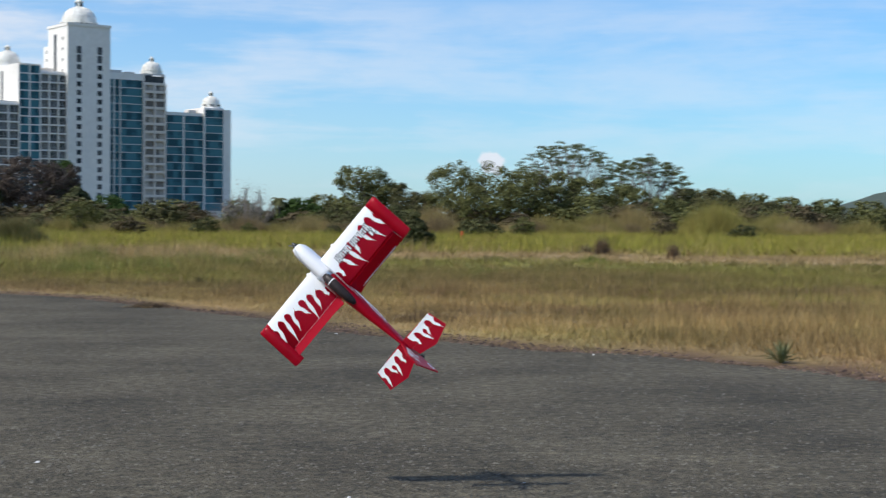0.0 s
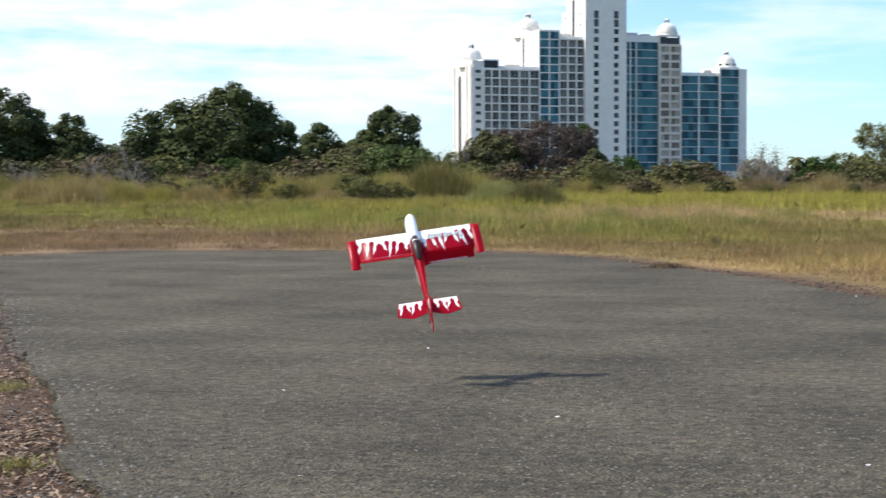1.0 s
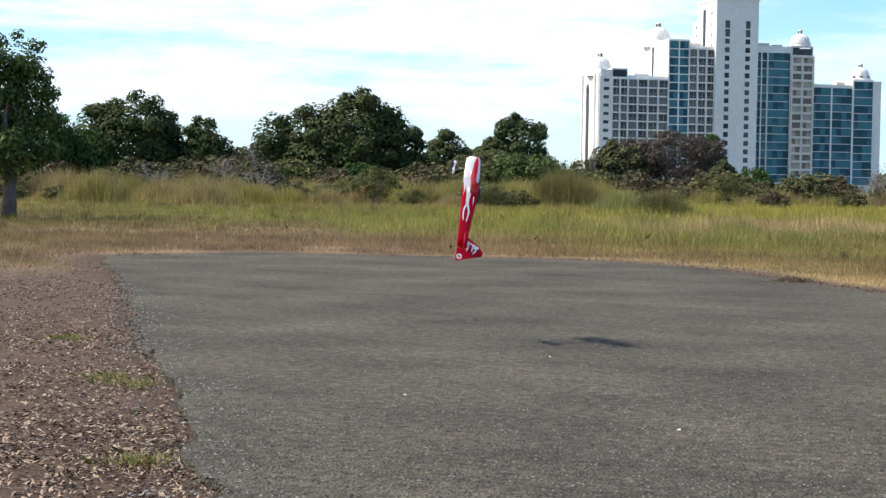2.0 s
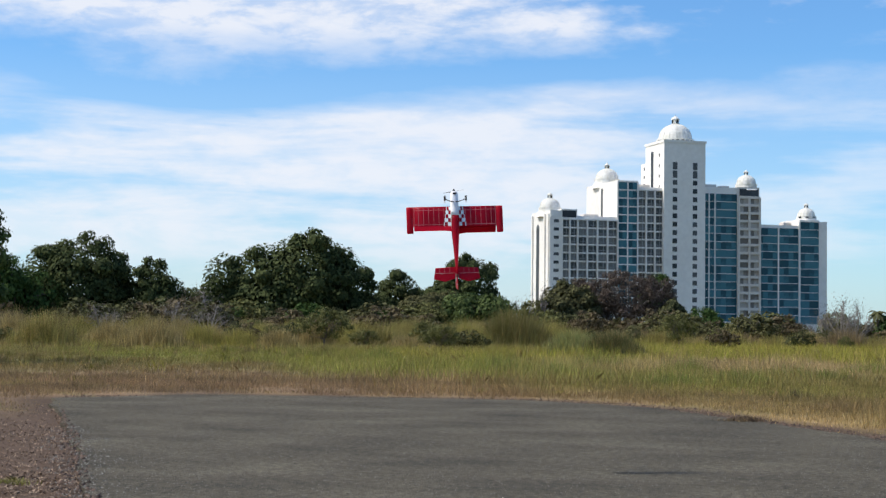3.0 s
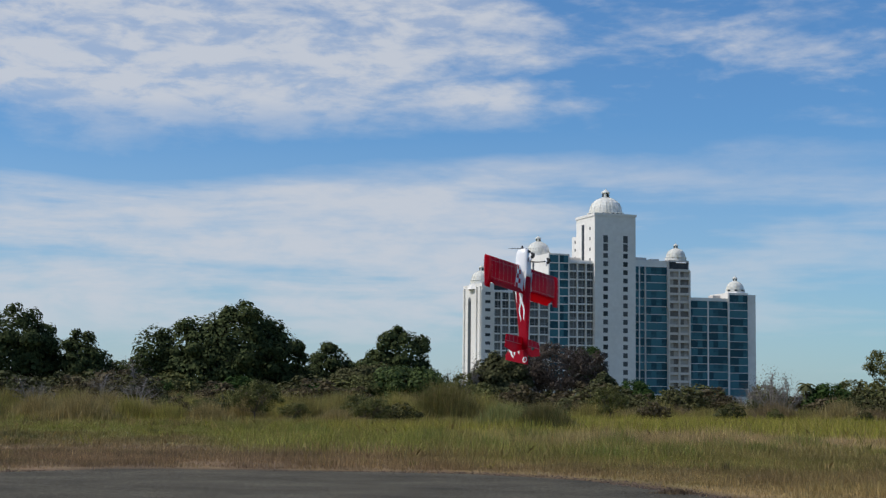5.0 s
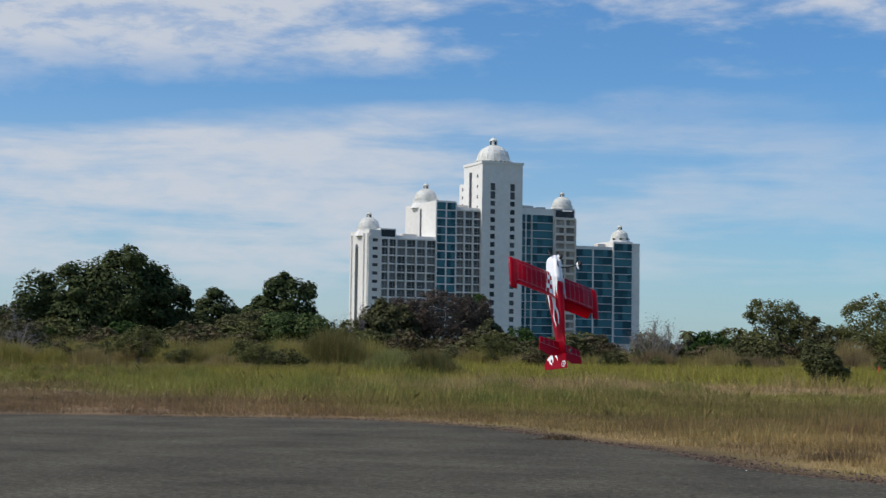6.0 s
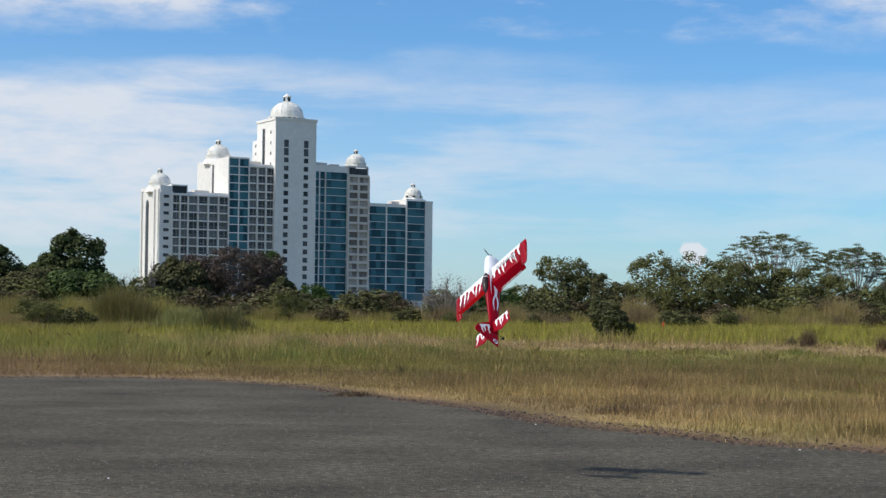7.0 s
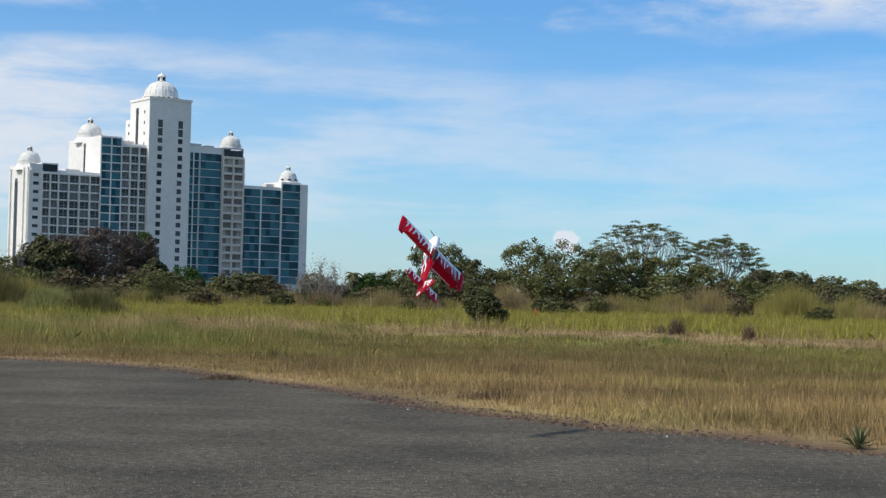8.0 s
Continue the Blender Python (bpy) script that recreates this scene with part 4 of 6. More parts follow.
    grove_tree("broadleaf_tree", "low green tree beside a domed one", 156, 20.9, [(-0.8, 0, 2.6, 1.9, 1.6, 2.0), (1.2, 0, 2.8, 1.9, 1.6, 2.2)], 40, 9000, LEAF_DULL, BARK, 19)
    grove_tree("broadleaf_tree", "rounded green tree in front of a darker one", 150, 19.35, [(-0.9, 0, 2.7, 2.3, 1.9, 2.1), (1.7, 0, 2.5, 1.7, 1.5, 1.9)], 44, 10000, LEAF_GREEN, BARK, 21)
    # undergrowth: small trees and shrubs along the foot of the wood
    loose = [(0, 0, 5.8, 3.0, 2.6, 3.6), (-2.2, 0.3, 4.2, 2.3, 2.2, 3.2), (2.4, -0.4, 4.6, 2.2, 2.2, 3.2), (0.4, -1.2, 2.6, 3.2, 2.0, 2.4)]
    fresh = tree("broadleaf_tree", "low fresh green tree at the foot of the wood", "tree", crown_lobes(loose, 44, 0.6, 1.2, 10), 5600, 0.29, LEAF_BRIGHT, BARK, (0, 0, 2.2), 0.28, 10, group="low trees")
    place_tree(fresh, [(150, 18.6, 0.36, 1.1), (152, 25.4, 0.40, 1.2), (152, 4.4, 0.38, 1.1), (154, 11.2, 0.40, 1.0), (150, 28.0, 0.34, 1.2), (150, 22.6, 0.32, 1.3)], 1.2)
    olive = tree("olive_tree", "olive green field tree with a loose crown", "tree", crown_lobes(loose, 52, 0.5, 1.1, 11), 5200, 0.25, LEAF_OLIVE, BARK, (0.1, 0, 2.0), 0.24, 11, twigs=2, hollow=0.4, group="low trees")
    place_tree(olive, [(150, 20.9, 0.42, 1.1), (156, 17.2, 0.46, 1.0), (158, 6.6, 0.36, 1.1), (156, 8.4, 0.30, 1.4), (156, 9.9, 0.30, 1.2), (156, 3.6, 0.42, 1.0), (154, 2.9, 0.38, 1.0),
                       (176, -9.6, 0.54, 0.9), (178, -10.6, 0.54, 1.1), (182, -11.8, 0.50, 1.1), (184, -13.0, 0.46, 1.2), (186, -14.4, 0.44, 1.2), (188, -15.8, 0.42, 1.3), (180, -17.4, 0.42, 1.2), (150, 29.4, 0.40, 0.9)], 1.15)
    low = [(0, 0, 4.4, 3.4, 2.8, 4.2), (-3.0, 0.4, 3.0, 2.4, 2.2, 3.0), (2.8, -0.5, 3.4, 2.4, 2.2, 3.3)]
    kinds = (("olive brown thicket shrub at the foot of the trees", LEAF_DUN, 14), ("dull green shrub under the big trees", LEAF_DULL, 15), ("olive green shrub in the thicket", LEAF_OLIVE, 16), ("dark green shrub in the thicket", LEAF_BLACK, 18))
    for k, (label, leaf, seed) in enumerate(kinds):
        shrub = tree("thicket_shrub", label, "shrub", crown_lobes(low, 34, 0.5, 1.1, seed), 1450, 0.37, leaf, BARK, (0, 0, 1.5), 0.2, seed, twigs=2, hollow=0.35, group="thicket shrubs")
        rng = np.random.default_rng(90 + seed)
        spots = []
        for az in np.arange(-19.4 + 0.40 * k, 40.0, 1.6):
            tall_side = 0.92 if az < 17 else 1.12
            spots.append((float(rng.uniform(142, 156)) + 2 * k, float(az + rng.uniform(-0.7, 0.7)), float(rng.uniform(0.20, 0.44)) * tall_side, float(rng.uniform(0.9, 1.8))))
        for j in range(3):
            spots.append((float(rng.uniform(97, 124)), float(19.5 + 20 * (j + rng.uniform()) / 3), float(rng.uniform(0.10, 0.21)), float(rng.uniform(0.9, 1.5))))
        for j in range(4):
            spots.append((float(rng.uniform(114, 136)), float(-15 + 33 * (j + rng.uniform()) / 4), float(rng.uniform(0.12, 0.22)), float(rng.uniform(0.9, 1.5))))
        if k in (1, 3):
            spots += [(float(rng.uniform(166, 174)), float(a + rng.uniform(-0.4, 0.4)), float(rng.uniform(0.30, 0.44)), float(rng.uniform(1.1, 1.5))) for a in np.arange(17.5 + 0.8 * (k == 3), 41.0, 1.7)]
        place_tree(shrub, spots, 1.0)
    grey = tree("grey_shrub", "grey leafless shrub in front of the trees", "shrub", dome_lobes(7.0, 0.4, 10.0, 12, 17, 0.3), 900, 0.12, LEAF_GREY, PALE_BARK, (0, 0, 1.6), 0.32, 17, twigs=40, hollow=0.3, group="grey shrubs")
    place_tree(grey, [(142, 30.2, 0.46, 0.7), (150, 29.2, 0.62, 0.6), (142, 28.9, 0.42, 0.8), (158, 17.6, 0.56, 0.5), (148, 6.4, 0.58, 0.55), (147, 5.9, 0.52, 0.5), (149, 6.9, 0.46, 0.55), (142, 32.6, 0.40, 0.9), (156, 16.9, 0.72, 0.35)])
    # round the towers' foot
    grove_tree("brown_tree", "wide greyish brown tree in front of the towers", 160, 14.2, [(0.39, 0, 4.51, 5.35, 4.28, 3.01), (-3.12, 0, 3.98, 2.69, 2.15, 2.48), (3.36, 0, 4.2, 1.9, 1.5, 2.6)], 110, 24000, LEAF_BROWN, PALE_BARK, 20, 0.35, 0.75, size=0.10, twigs=4, hollow=0.3, group="")
    grove_tree("olive_tree", "olive tree crowded against a brown one", 157, 16.0, [(0.01, 0, 3.42, 2.85, 2.28, 2.42), (-0.35, 0, 3.75, 1.54, 1.23, 2.75)], 44, 10000, LEAF_DULL, BARK, 23, 0.4, 0.85, twigs=2)
    grove_tree("broadleaf_tree", "green tree crowded against a brown one", 164, 12.75, [(-0.01, 0, 4.25, 1.52, 1.22, 3.25), (-0.8, 0, 4.4, 1.2, 1.0, 2.6)], 36, 8000, LEAF_BRIGHT, BARK, 24, 0.3, 0.65)
    grove_tree("broadleaf_tree", "small dark tree beside a brown one", 156, 12.3, [(-0.02, 0, 2.5, 1.4, 1.1, 1.7)], 30, 6500, LEAF_BLACK, BARK, 25, 0.3, 0.6)
    # the open wood on the other side of the towers
    grove_tree("olive_tree", "olive green tree with a spreading flat crown", 154, 1.91, [(-0.63, 0, 5.2, 2.58, 2.06, 1.5), (1.5, 0, 4.0, 1.5, 1.2, 1.1), (-0.5, 0, 2.9, 2.1, 1.7, 2.2), (1.2, 0, 2.2, 1.8, 1.5, 1.7)], 70, 10500, LEAF_OLIVE, BARK, 26, 0.3, 0.65, size=0.11, trunk=2.6, twigs=4, hollow=0.25)
    grove_tree("olive_tree", "low olive tree with thin stems", 152, 0.36, [(-1.09, 0, 2.93, 1.4, 1.12, 1.93), (0.62, 0, 2.51, 1.75, 1.4, 1.51)], 36, 5500, LEAF_DULL, BARK, 27, 0.3, 0.6, size=0.12, trunk=1.3, twigs=5, hollow=0.25)
    grove_tree("olive_tree", "broad olive green tree with several pale stems", 150, -2.53, [(-3.38, 0, 4.1, 2.7, 2.1, 3.1), (-0.24, 0, 4.0, 2.9, 2.32, 3.0), (2.92, 0, 3.7, 2.9, 2.3, 2.7), (0.03, 0, 3.0, 5.4, 3.2, 2.0)], 110, 20000, LEAF_OLIVE, BARK, 28, 0.35, 0.75, size=0.11, trunk=1.4, twigs=5, hollow=0.3)
    grove_tree("olive_tree", "dull green tree under an acacia", 154, -5.6, [(-2.4, 0, 3.4, 3.3, 2.3, 2.9), (1.4, 0, 3.1, 3.2, 2.4, 2.7), (5.2, 0, 2.7, 3.0, 2.0, 2.2), (8.2, 0, 2.2, 2.6, 2.0, 1.8)], 100, 21000, LEAF_OLIVE, BARK, 29, 0.35, 0.75, size=0.12, trunk=1.2, twigs=5, hollow=0.3)
    grove_tree("olive_tree", "dull green tree beyond an acacia", 175, -10.4, [(-3.2, 0, 3.1, 2.0, 1.6, 2.1), (-0.3, 0, 2.9, 3.17, 2.54, 1.89), (3.9, 0, 2.5, 2.69, 2.15, 1.53)], 60, 11000, LEAF_DULL, BARK, 30, 0.35, 0.75, twigs=3)
    acacia_tree(158, -5.22, 4.9, 8.95, 0.02, 61, "airy flat-topped acacia tree with open branches")
    acacia_tree(160, -8.1, 3.6, 7.7, 0.16, 62, "smaller airy acacia tree sloping to one side")
    shrub = tree("dark_shrub", "lone dark green shrub in the grass", "shrub", crown_lobes([(0, 0, 4.6, 2.6, 2.4, 4.6), (-1.7, 0.4, 5.6, 1.5, 1.5, 4.2), (1.6, -0.5, 3.6, 2.4, 2.0, 3.6), (2.9, 0, 2.4, 1.7, 1.5, 2.4)], 46, 0.4, 1.1, 31), 8000, 0.24, LEAF_BLACK, BARK, (0, 0, 1.4), 0.2, 31, hollow=0.3, twigs=8)
    place_tree(shrub, [(76, 0.56, 0.22, 1.25), (140, 3.6, 0.22, 1.2), (142, 0.9, 0.2, 1.3)], 1.0)
    bushy = tree("airy_bush", "small airy bush with thin stems in the field", "shrub", crown_lobes([(0, 0, 6.2, 2.2, 2.0, 3.2), (-2.6, 0.3, 4.8, 1.7, 1.6, 2.4), (2.4, -0.3, 5.6, 1.6, 1.6, 2.8), (1.0, 0.5, 3.2, 2.4, 1.8, 1.6)], 34, 0.35, 0.9, 37), 3400, 0.17, LEAF_OLIVE, BARK, (0, 0, 2.0), 0.14, 37, twigs=8, hollow=0.2, group="airy bushes")
    place_tree(bushy, [(102, 24.8, 0.31, 0.95), (96, 21.0, 0.22, 0.9), (92, 20.6, 0.19, 1.0), (104, 26.6, 0.17, 1.0), (98, 23.4, 0.15, 1.1), (120, 12.05, 0.32, 0.75), (130, 27.4, 0.22, 1.0)])
    palm()


def palm():
    """A small palm whose crown rises over the shrubs."""
    rng = np.random.default_rng(41)
    root = thing("palm_tree", "small dark palm rising above the shrubs", "tree", m=at(152, 5.2, 0.80))
    v, f = tube([(0, 0, -0.2), (0.1, 0, 2.0), (0.05, 0, 4.0)], [0.2, 0.16, 0.13], 8)
    part("trunk", mesh_from("trunk", v, f, BARK, True), root)
    for k in range(16):
        a, rise = 2 * math.pi * k / 16 + rng.uniform(-0.2, 0.2), rng.uniform(-0.2, 1.1)
        out = Vector((math.cos(a), math.sin(a), 0))
        side = Vector((-math.sin(a), math.cos(a), 0))
        spine = [Vector((0.05, 0, 4.0)) + out * (t * 1.25) + Vector((0, 0, rise * t - 1.15 * t * t)) for t in (0, 0.25, 0.5, 0.75, 1.0)]
        wid = (0.05, 0.26, 0.30, 0.22, 0.02)
        vv = [p + side * w * s - Vector((0, 0, abs(s) * w * 0.5)) for p, w in zip(spine, wid) for s in (-1, 0, 1)]
        ff = [(i * 3 + j, i * 3 + j + 1, i * 3 + j + 4, i * 3 + j + 3) for i in range(4) for j in range(2)]
        part("frond", mesh_from("frond", vv, ff, LEAF_BLACK), root)


build_trees()


def build_hills():
    """A low wooded ridge far beyond the field."""
    verts, faces = [], []
    azs = np.arange(-40, 60, 0.5)
    for i, a in enumerate(azs):
        h = 5 + 21 * math.exp(-((a + 17.2) / 2.6) ** 2) + 3 * noise.noise((a * 0.25, 0.3, 2)) + 1.6 * noise.noise((a * 1.6, 3.3, 1))
        for d, z in ((1350, -3), (1400, max(2, h)), (1600, h * 0.9), (1700, -3)):
            verts.append((-d * math.sin(radians(a)), d * math.cos(radians(a)), z))
        if i:
            o = i * 4
            faces += [(o - 4 + k, o + k, o + k + 1, o - 3 + k) for k in range(3)]
    tagged(new("backdrop_hills", mesh_from("backdrop_hills", verts, faces, HILL, True)), "low wooded hills on the horizon", "hill", kind="structure")


build_hills()

# ---------------------------------------------------------------- apartment towers
TOWER_YAW = 12.2 + 24.0


def wall_block(root, u0, u1, y0, y1, top, mat, label="", z0=-1.0, bevel=0.0):
    bm = bmesh.new()
    add_box(bm, (u0, y0, z0), (u1, y1, top), bevel)
    return part("wall", mesh_of("wall", bm, mat), root, label)


def facade(root, u0, u1, y, top, cols, floor, glass, frame, rows, pier=0.45, slab=0.5, gap=0.35, name="window", rail=False, split=1):
    """Panes set back behind real piers and floor slabs."""
    w = (u1 - u0) / cols
    bm = bmesh.new()
    low = top - rows * floor
    for c in range(cols + 1):
        x = u0 + c * w
        add_box(bm, (x - pier / 2, y - gap, low), (x + pier / 2, y + 0.02, top))
    for r in range(rows + 1):
        z = top - r * floor
        add_box(bm, (u0 + 0.01, y - gap * 0.9, z - slab / 2), (u1 - 0.01, y + 0.015, z + slab / 2))
    bars = bmesh.new()
    for r in range(rows if rail else 0):
        z = top - (r + 1) * floor + slab / 2 + 0.85
        add_box(bars, (u0 + 0.02, y - gap * 0.8, z - 0.07), (u1 - 0.02, y - gap * 0.55, z + 0.07))
        for c in range(cols):
            x = u0 + (c + 0.62) * w
            add_box(bars, (x - 0.12, y - gap * 0.4, z - 0.8), (x + 0.12, y + 0.01, z + floor - slab - 0.9))
    part("facade_frame", mesh_of("facade_frame", bm, frame), root)
    if rail:
        part("balcony_railing", mesh_of("balcony_railing", bars, RAIL_GREY), root)
    else:
        bars.free()
    clear = (w - pier) / split
    pane = bmesh.new()
    add_box(pane, (-clear / 2 + 0.012 * (split > 1), -0.06, -floor / 2 + slab / 2), (clear / 2 - 0.012 * (split > 1), 0.0, floor / 2 - slab / 2))
    me = mesh_of("window", pane, glass)
    for c in range(cols):
        for r in range(rows):
            for k in range(split):
                part(name, me, root, m=pose(u0 + c * w + pier / 2 + (k + 0.5) * clear, y - 0.003, top - (r + 0.5) * floor))


def roof_dome(root, u, y, z, radius, lantern, arches=0, plinth=0.0):
    """A rounded dome on a drum, with a small lantern and an eight-sided base where one shows."""
    prof = [(1.10, -0.30), (1.10, 0.0), (1.13, 0.01), (1.13, 0.05), (1.0, 0.06), (0.985, 0.2), (0.93, 0.44), (0.81, 0.66), (0.61, 0.84), (0.37, 0.955), (0.26, 0.985)]
    sides = 32
    v = [(radius * r * math.cos(2 * math.pi * k / sides), radius * r * math.sin(2 * math.pi * k / sides), radius * h * 1.02) for r, h in prof for k in range(sides)]
    f = [(i * sides + k, i * sides + (k + 1) % sides, (i + 1) * sides + (k + 1) % sides, (i + 1) * sides + k) for i in range(len(prof) - 1) for k in range(sides)]
    f.append(tuple(range((len(prof) - 1) * sides, len(prof) * sides)))
    d = part("dome", mesh_from("dome", v, f, DOME_WHITE), root, "rounded white roof dome", pose(u, y, z))
    # raised ribs running up the shell
    ribs = []
    for k in range(16):
        a = 2 * math.pi * k / 16
        ribs.append(tube([(radius * (r + 0.006) * math.cos(a), radius * (r + 0.006) * math.sin(a), radius * h * 1.02) for r, h in prof[4:]], [radius * 0.013] * (len(prof) - 4), 5))
    part("rib", mesh_from("rib", *joined(ribs), DOME_WHITE), d)
    if plinth:
        bm = bmesh.new()
        base = bmesh.ops.create_cone(bm, cap_ends=True, segments=8, radius1=radius * 1.42, radius2=radius * 1.16, depth=plinth)
        for w in base["verts"]:
            w.co = Matrix.Rotation(math.pi / 8, 3, "Z") @ w.co + Vector((0, 0, -radius * 0.3 - plinth / 2))
        part("plinth", mesh_of("plinth", bm, WALL_WHITE), d)
    s, z0 = lantern, radius * 0.98
    turret = [(1.05, 0.0), (1.05, 0.18), (0.80, 0.20), (0.78, 1.15), (0.98, 1.2), (0.98, 1.36), (0.82, 1.5), (0.5, 1.82), (0.16, 1.98), (0.08, 2.3)]
    lan = tube([(0, 0, z0 + s * h) for r, h in turret], [s * r for r, h in turret], 12)
    part("lantern", mesh_from("lantern", *lan, DOME_WHITE), d)
    for k in range(4):
        slot = bmesh.new()
        add_box(slot, (-s * 0.26, -s * 0.83, z0 + s * 0.3), (s * 0.26, -s * 0.6, z0 + s * 1.08))
        part("opening", mesh_of("opening", slot, GLASS_DARK), d, m=pose(0, 0, 0, 0, 0, 90 * k + 12))
    for k in range(arches):
        a = math.pi * (k + 0.5) / arches + math.pi
        bm = bmesh.new()
        add_box(bm, (-0.55, -0.14, -radius * 0.2), (0.55, 0.1, -radius * 0.03))
        part("opening", mesh_of("opening", bm, GLASS_DARK), d, m=pose(radius * 1.1 * math.cos(a), radius * 1.1 * math.sin(a), 0, 0, 0, math.degrees(a) + 90))


def build_towers():
    root = thing("apartment_towers", "white stepped apartment towers with teal glass and roof domes", "building", m=pose(-133.3, 616.1, 0, 0, 0, TOWER_YAW) @ Matrix.Diagonal((1.012, 1.012, 1.0, 1.0)))
    # end pavilion with the tall slit
    wall_block(root, -51.5, -46.9, 0.0, 22.0, 46.5, WALL_WHITE)
    slit = bmesh.new()
    add_box(slit, (-51.62, 12.6, 4.0), (-51.45, 15.8, 40.0))
    part("slit_window", mesh_of("slit_window", slit, GLASS_DARK), root, "tall dark slit window with a round head")
    head = tube([(-51.62, 14.2, 40.0), (-51.45, 14.2, 40.0)], [1.6, 1.6], 16)
    part("slit_window", mesh_from("slit_window", *head, GLASS_DARK), root)
    for y in (0.6, 5.0, 19.5):
        bm = bmesh.new()
        add_box(bm, (-52.1, y, -1), (-51.4, y + 1.1, 45.2))
        part("pilaster", mesh_of("pilaster", bm, WALL_WHITE), root)
    facade(root, -51.0, -47.2, 0.0, 44.0, 1, 3.2, GLASS_DARK, WALL_WHITE, 11, 1.6, 2.0, 0.3)
    roof_dome(root, -47.8, 11.0, 47.9, 4.0, 1.15, 0, 2.2)
    # window blocks
    wall_block(root, -46.9, -40.5, 0.3, 20.0, 47.1, WALL_WHITE)
    top_glass = bmesh.new()
    add_box(top_glass, (-46.5, 0.2, 43.9), (-40.9, 0.35, 46.6))
    part("roof_glass", mesh_of("roof_glass", top_glass, GLASS_DARK), root)
    facade(root, -46.9, -40.5, 0.3, 43.2, 2, 3.25, GLASS_GREY, WALL_WHITE, 11, 0.5, 0.55, 1.1, rail=True)
    wall_block(root, -40.5, -23.9, 0.8, 18.0, 44.6, WALL_WHITE)
    facade(root, -40.5, -23.9, 0.8, 43.2, 4, 3.25, GLASS_GREY, WALL_WHITE, 11, 0.5, 0.55, 1.1, rail=True)
    # second tower
    wall_block(root, -23.9, -15.6, 0.3, 34.0, 59.1, WALL_WHITE)
    slit = bmesh.new()
    add_box(slit, (-24.02, 16.0, 45.0), (-23.85, 17.6, 57.0))
    part("slit_window", mesh_of("slit_window", slit, GLASS_DARK), root)
    facade(root, -23.9, -15.6, 0.3, 58.6, 2, 3.25, GLASS_TEAL, WALL_WHITE, 16, 0.5, 0.45, split=2)
    wall_block(root, -15.6, -4.7, 1.0, 22.0, 56.8, WALL_WHITE)
    facade(root, -15.6, -4.7, 1.0, 55.6, 3, 3.25, GLASS_GREY, WALL_WHITE, 15, 0.5, 0.55, 1.1, rail=True)
    roof_dome(root, -19.4, 23.0, 61.2, 4.5, 1.2, 0, 2.2)
    # main tower
    wall_block(root, -5.2, 12.3, -1.2, 17.3, 75.1, WALL_WHITE)
    wall_block(root, -4.3, 11.0, 17.3, 24.0, 68.2, WALL_WHITE)
    wall_block(root, -5.5, 12.6, -1.5, 17.6, 75.7, WALL_WHITE, z0=74.7)
    slit = bmesh.new()
    add_box(slit, (-5.33, 9.3, 56.0), (-5.15, 11.6, 72.0))
    part("slit_window", mesh_of("slit_window", slit, GLASS_DARK), root)
    pane = bmesh.new()
    add_box(pane, (-0.95, -0.08, -0.95), (0.95, 0.05, 0.95))
    me = mesh_of("window", pane, GLASS_DARK)
    tall = bmesh.new()
    add_box(tall, (-0.95, -0.08, -1.45), (0.95, 0.05, 1.45))
    tall_me = mesh_of("window", tall, GLASS_DARK)
    for u in (-0.6, 7.9):
        for r in range(18):
            part("window", tall_me if r < 2 else me, root, m=pose(u, -1.2, 65.5 - 3.3 * r))
    flank = bmesh.new()
    add_box(flank, (-0.06, -0.45, -0.6), (0.05, 0.45, 0.6))
    flank_me = mesh_of("window", flank, GLASS_DARK)
    for r in range(4):
        part("window", flank_me, root, m=pose(-4.35, 20.6, 66.0 - 3.3 * r))
        part("window", flank_me, root, m=pose(-5.25, 3.4, 70.0 - 4.2 * r))
    # plant rooms and parapets on the roofs
    for u0, u1, y0, y1, z0, z1 in ((14.0, 19.5, 4.0, 9.0, 57.9, 59.2), (22.0, 25.5, 5.0, 9.0, 57.9, 58.9), (-13.0, -8.0, 6.0, 12.0, 56.8, 58.3), (-36.0, -30.0, 5.0, 9.0, 44.6, 45.7), (50.0, 53.5, 6.0, 10.0, 43.6, 45.0)):
        bm = bmesh.new()
        add_box(bm, (u0, y0, z0), (u1, y1, z1), 0.08)
        part("plant_room", mesh_of("plant_room", bm, WALL_BEIGE), root)
    roof_dome(root, 3.6, 8.2, 76.5, 6.6, 1.75, 11)
    # teal wings
    wall_block(root, 12.6, 27.5, 1.6, 18.0, 57.9, WALL_WHITE)
    facade(root, 12.6, 17.7, 1.6, 55.4, 2, 3.2, GLASS_TEAL, WALL_WHITE, 16, 0.45, 0.22)
    facade(root, 17.7, 27.5, 1.6, 55.4, 1, 3.2, GLASS_TEAL, WALL_WHITE, 16, 0.6, 0.22, split=4)
    wall_block(root, 27.5, 36.6, 0.9, 16.0, 58.3, WALL_BEIGE)
    top_glass = bmesh.new()
    add_box(top_glass, (28.0, 0.8, 54.6), (36.2, 0.95, 57.6))
    part("roof_glass", mesh_of("roof_glass", top_glass, GLASS_DARK), root)
    facade(root, 27.5, 36.6, 0.9, 54.2, 2, 3.2, GLASS_BROWN, WALL_BEIGE, 16, 0.7, 1.0, 0.9, "balcony", split=2)
    roof_dome(root, 33.2, 5.6, 59.6, 3.9, 1.05, 0, 1.2)
    wall_block(root, 36.6, 54.9, 2.4, 18.0, 43.6, WALL_WHITE)
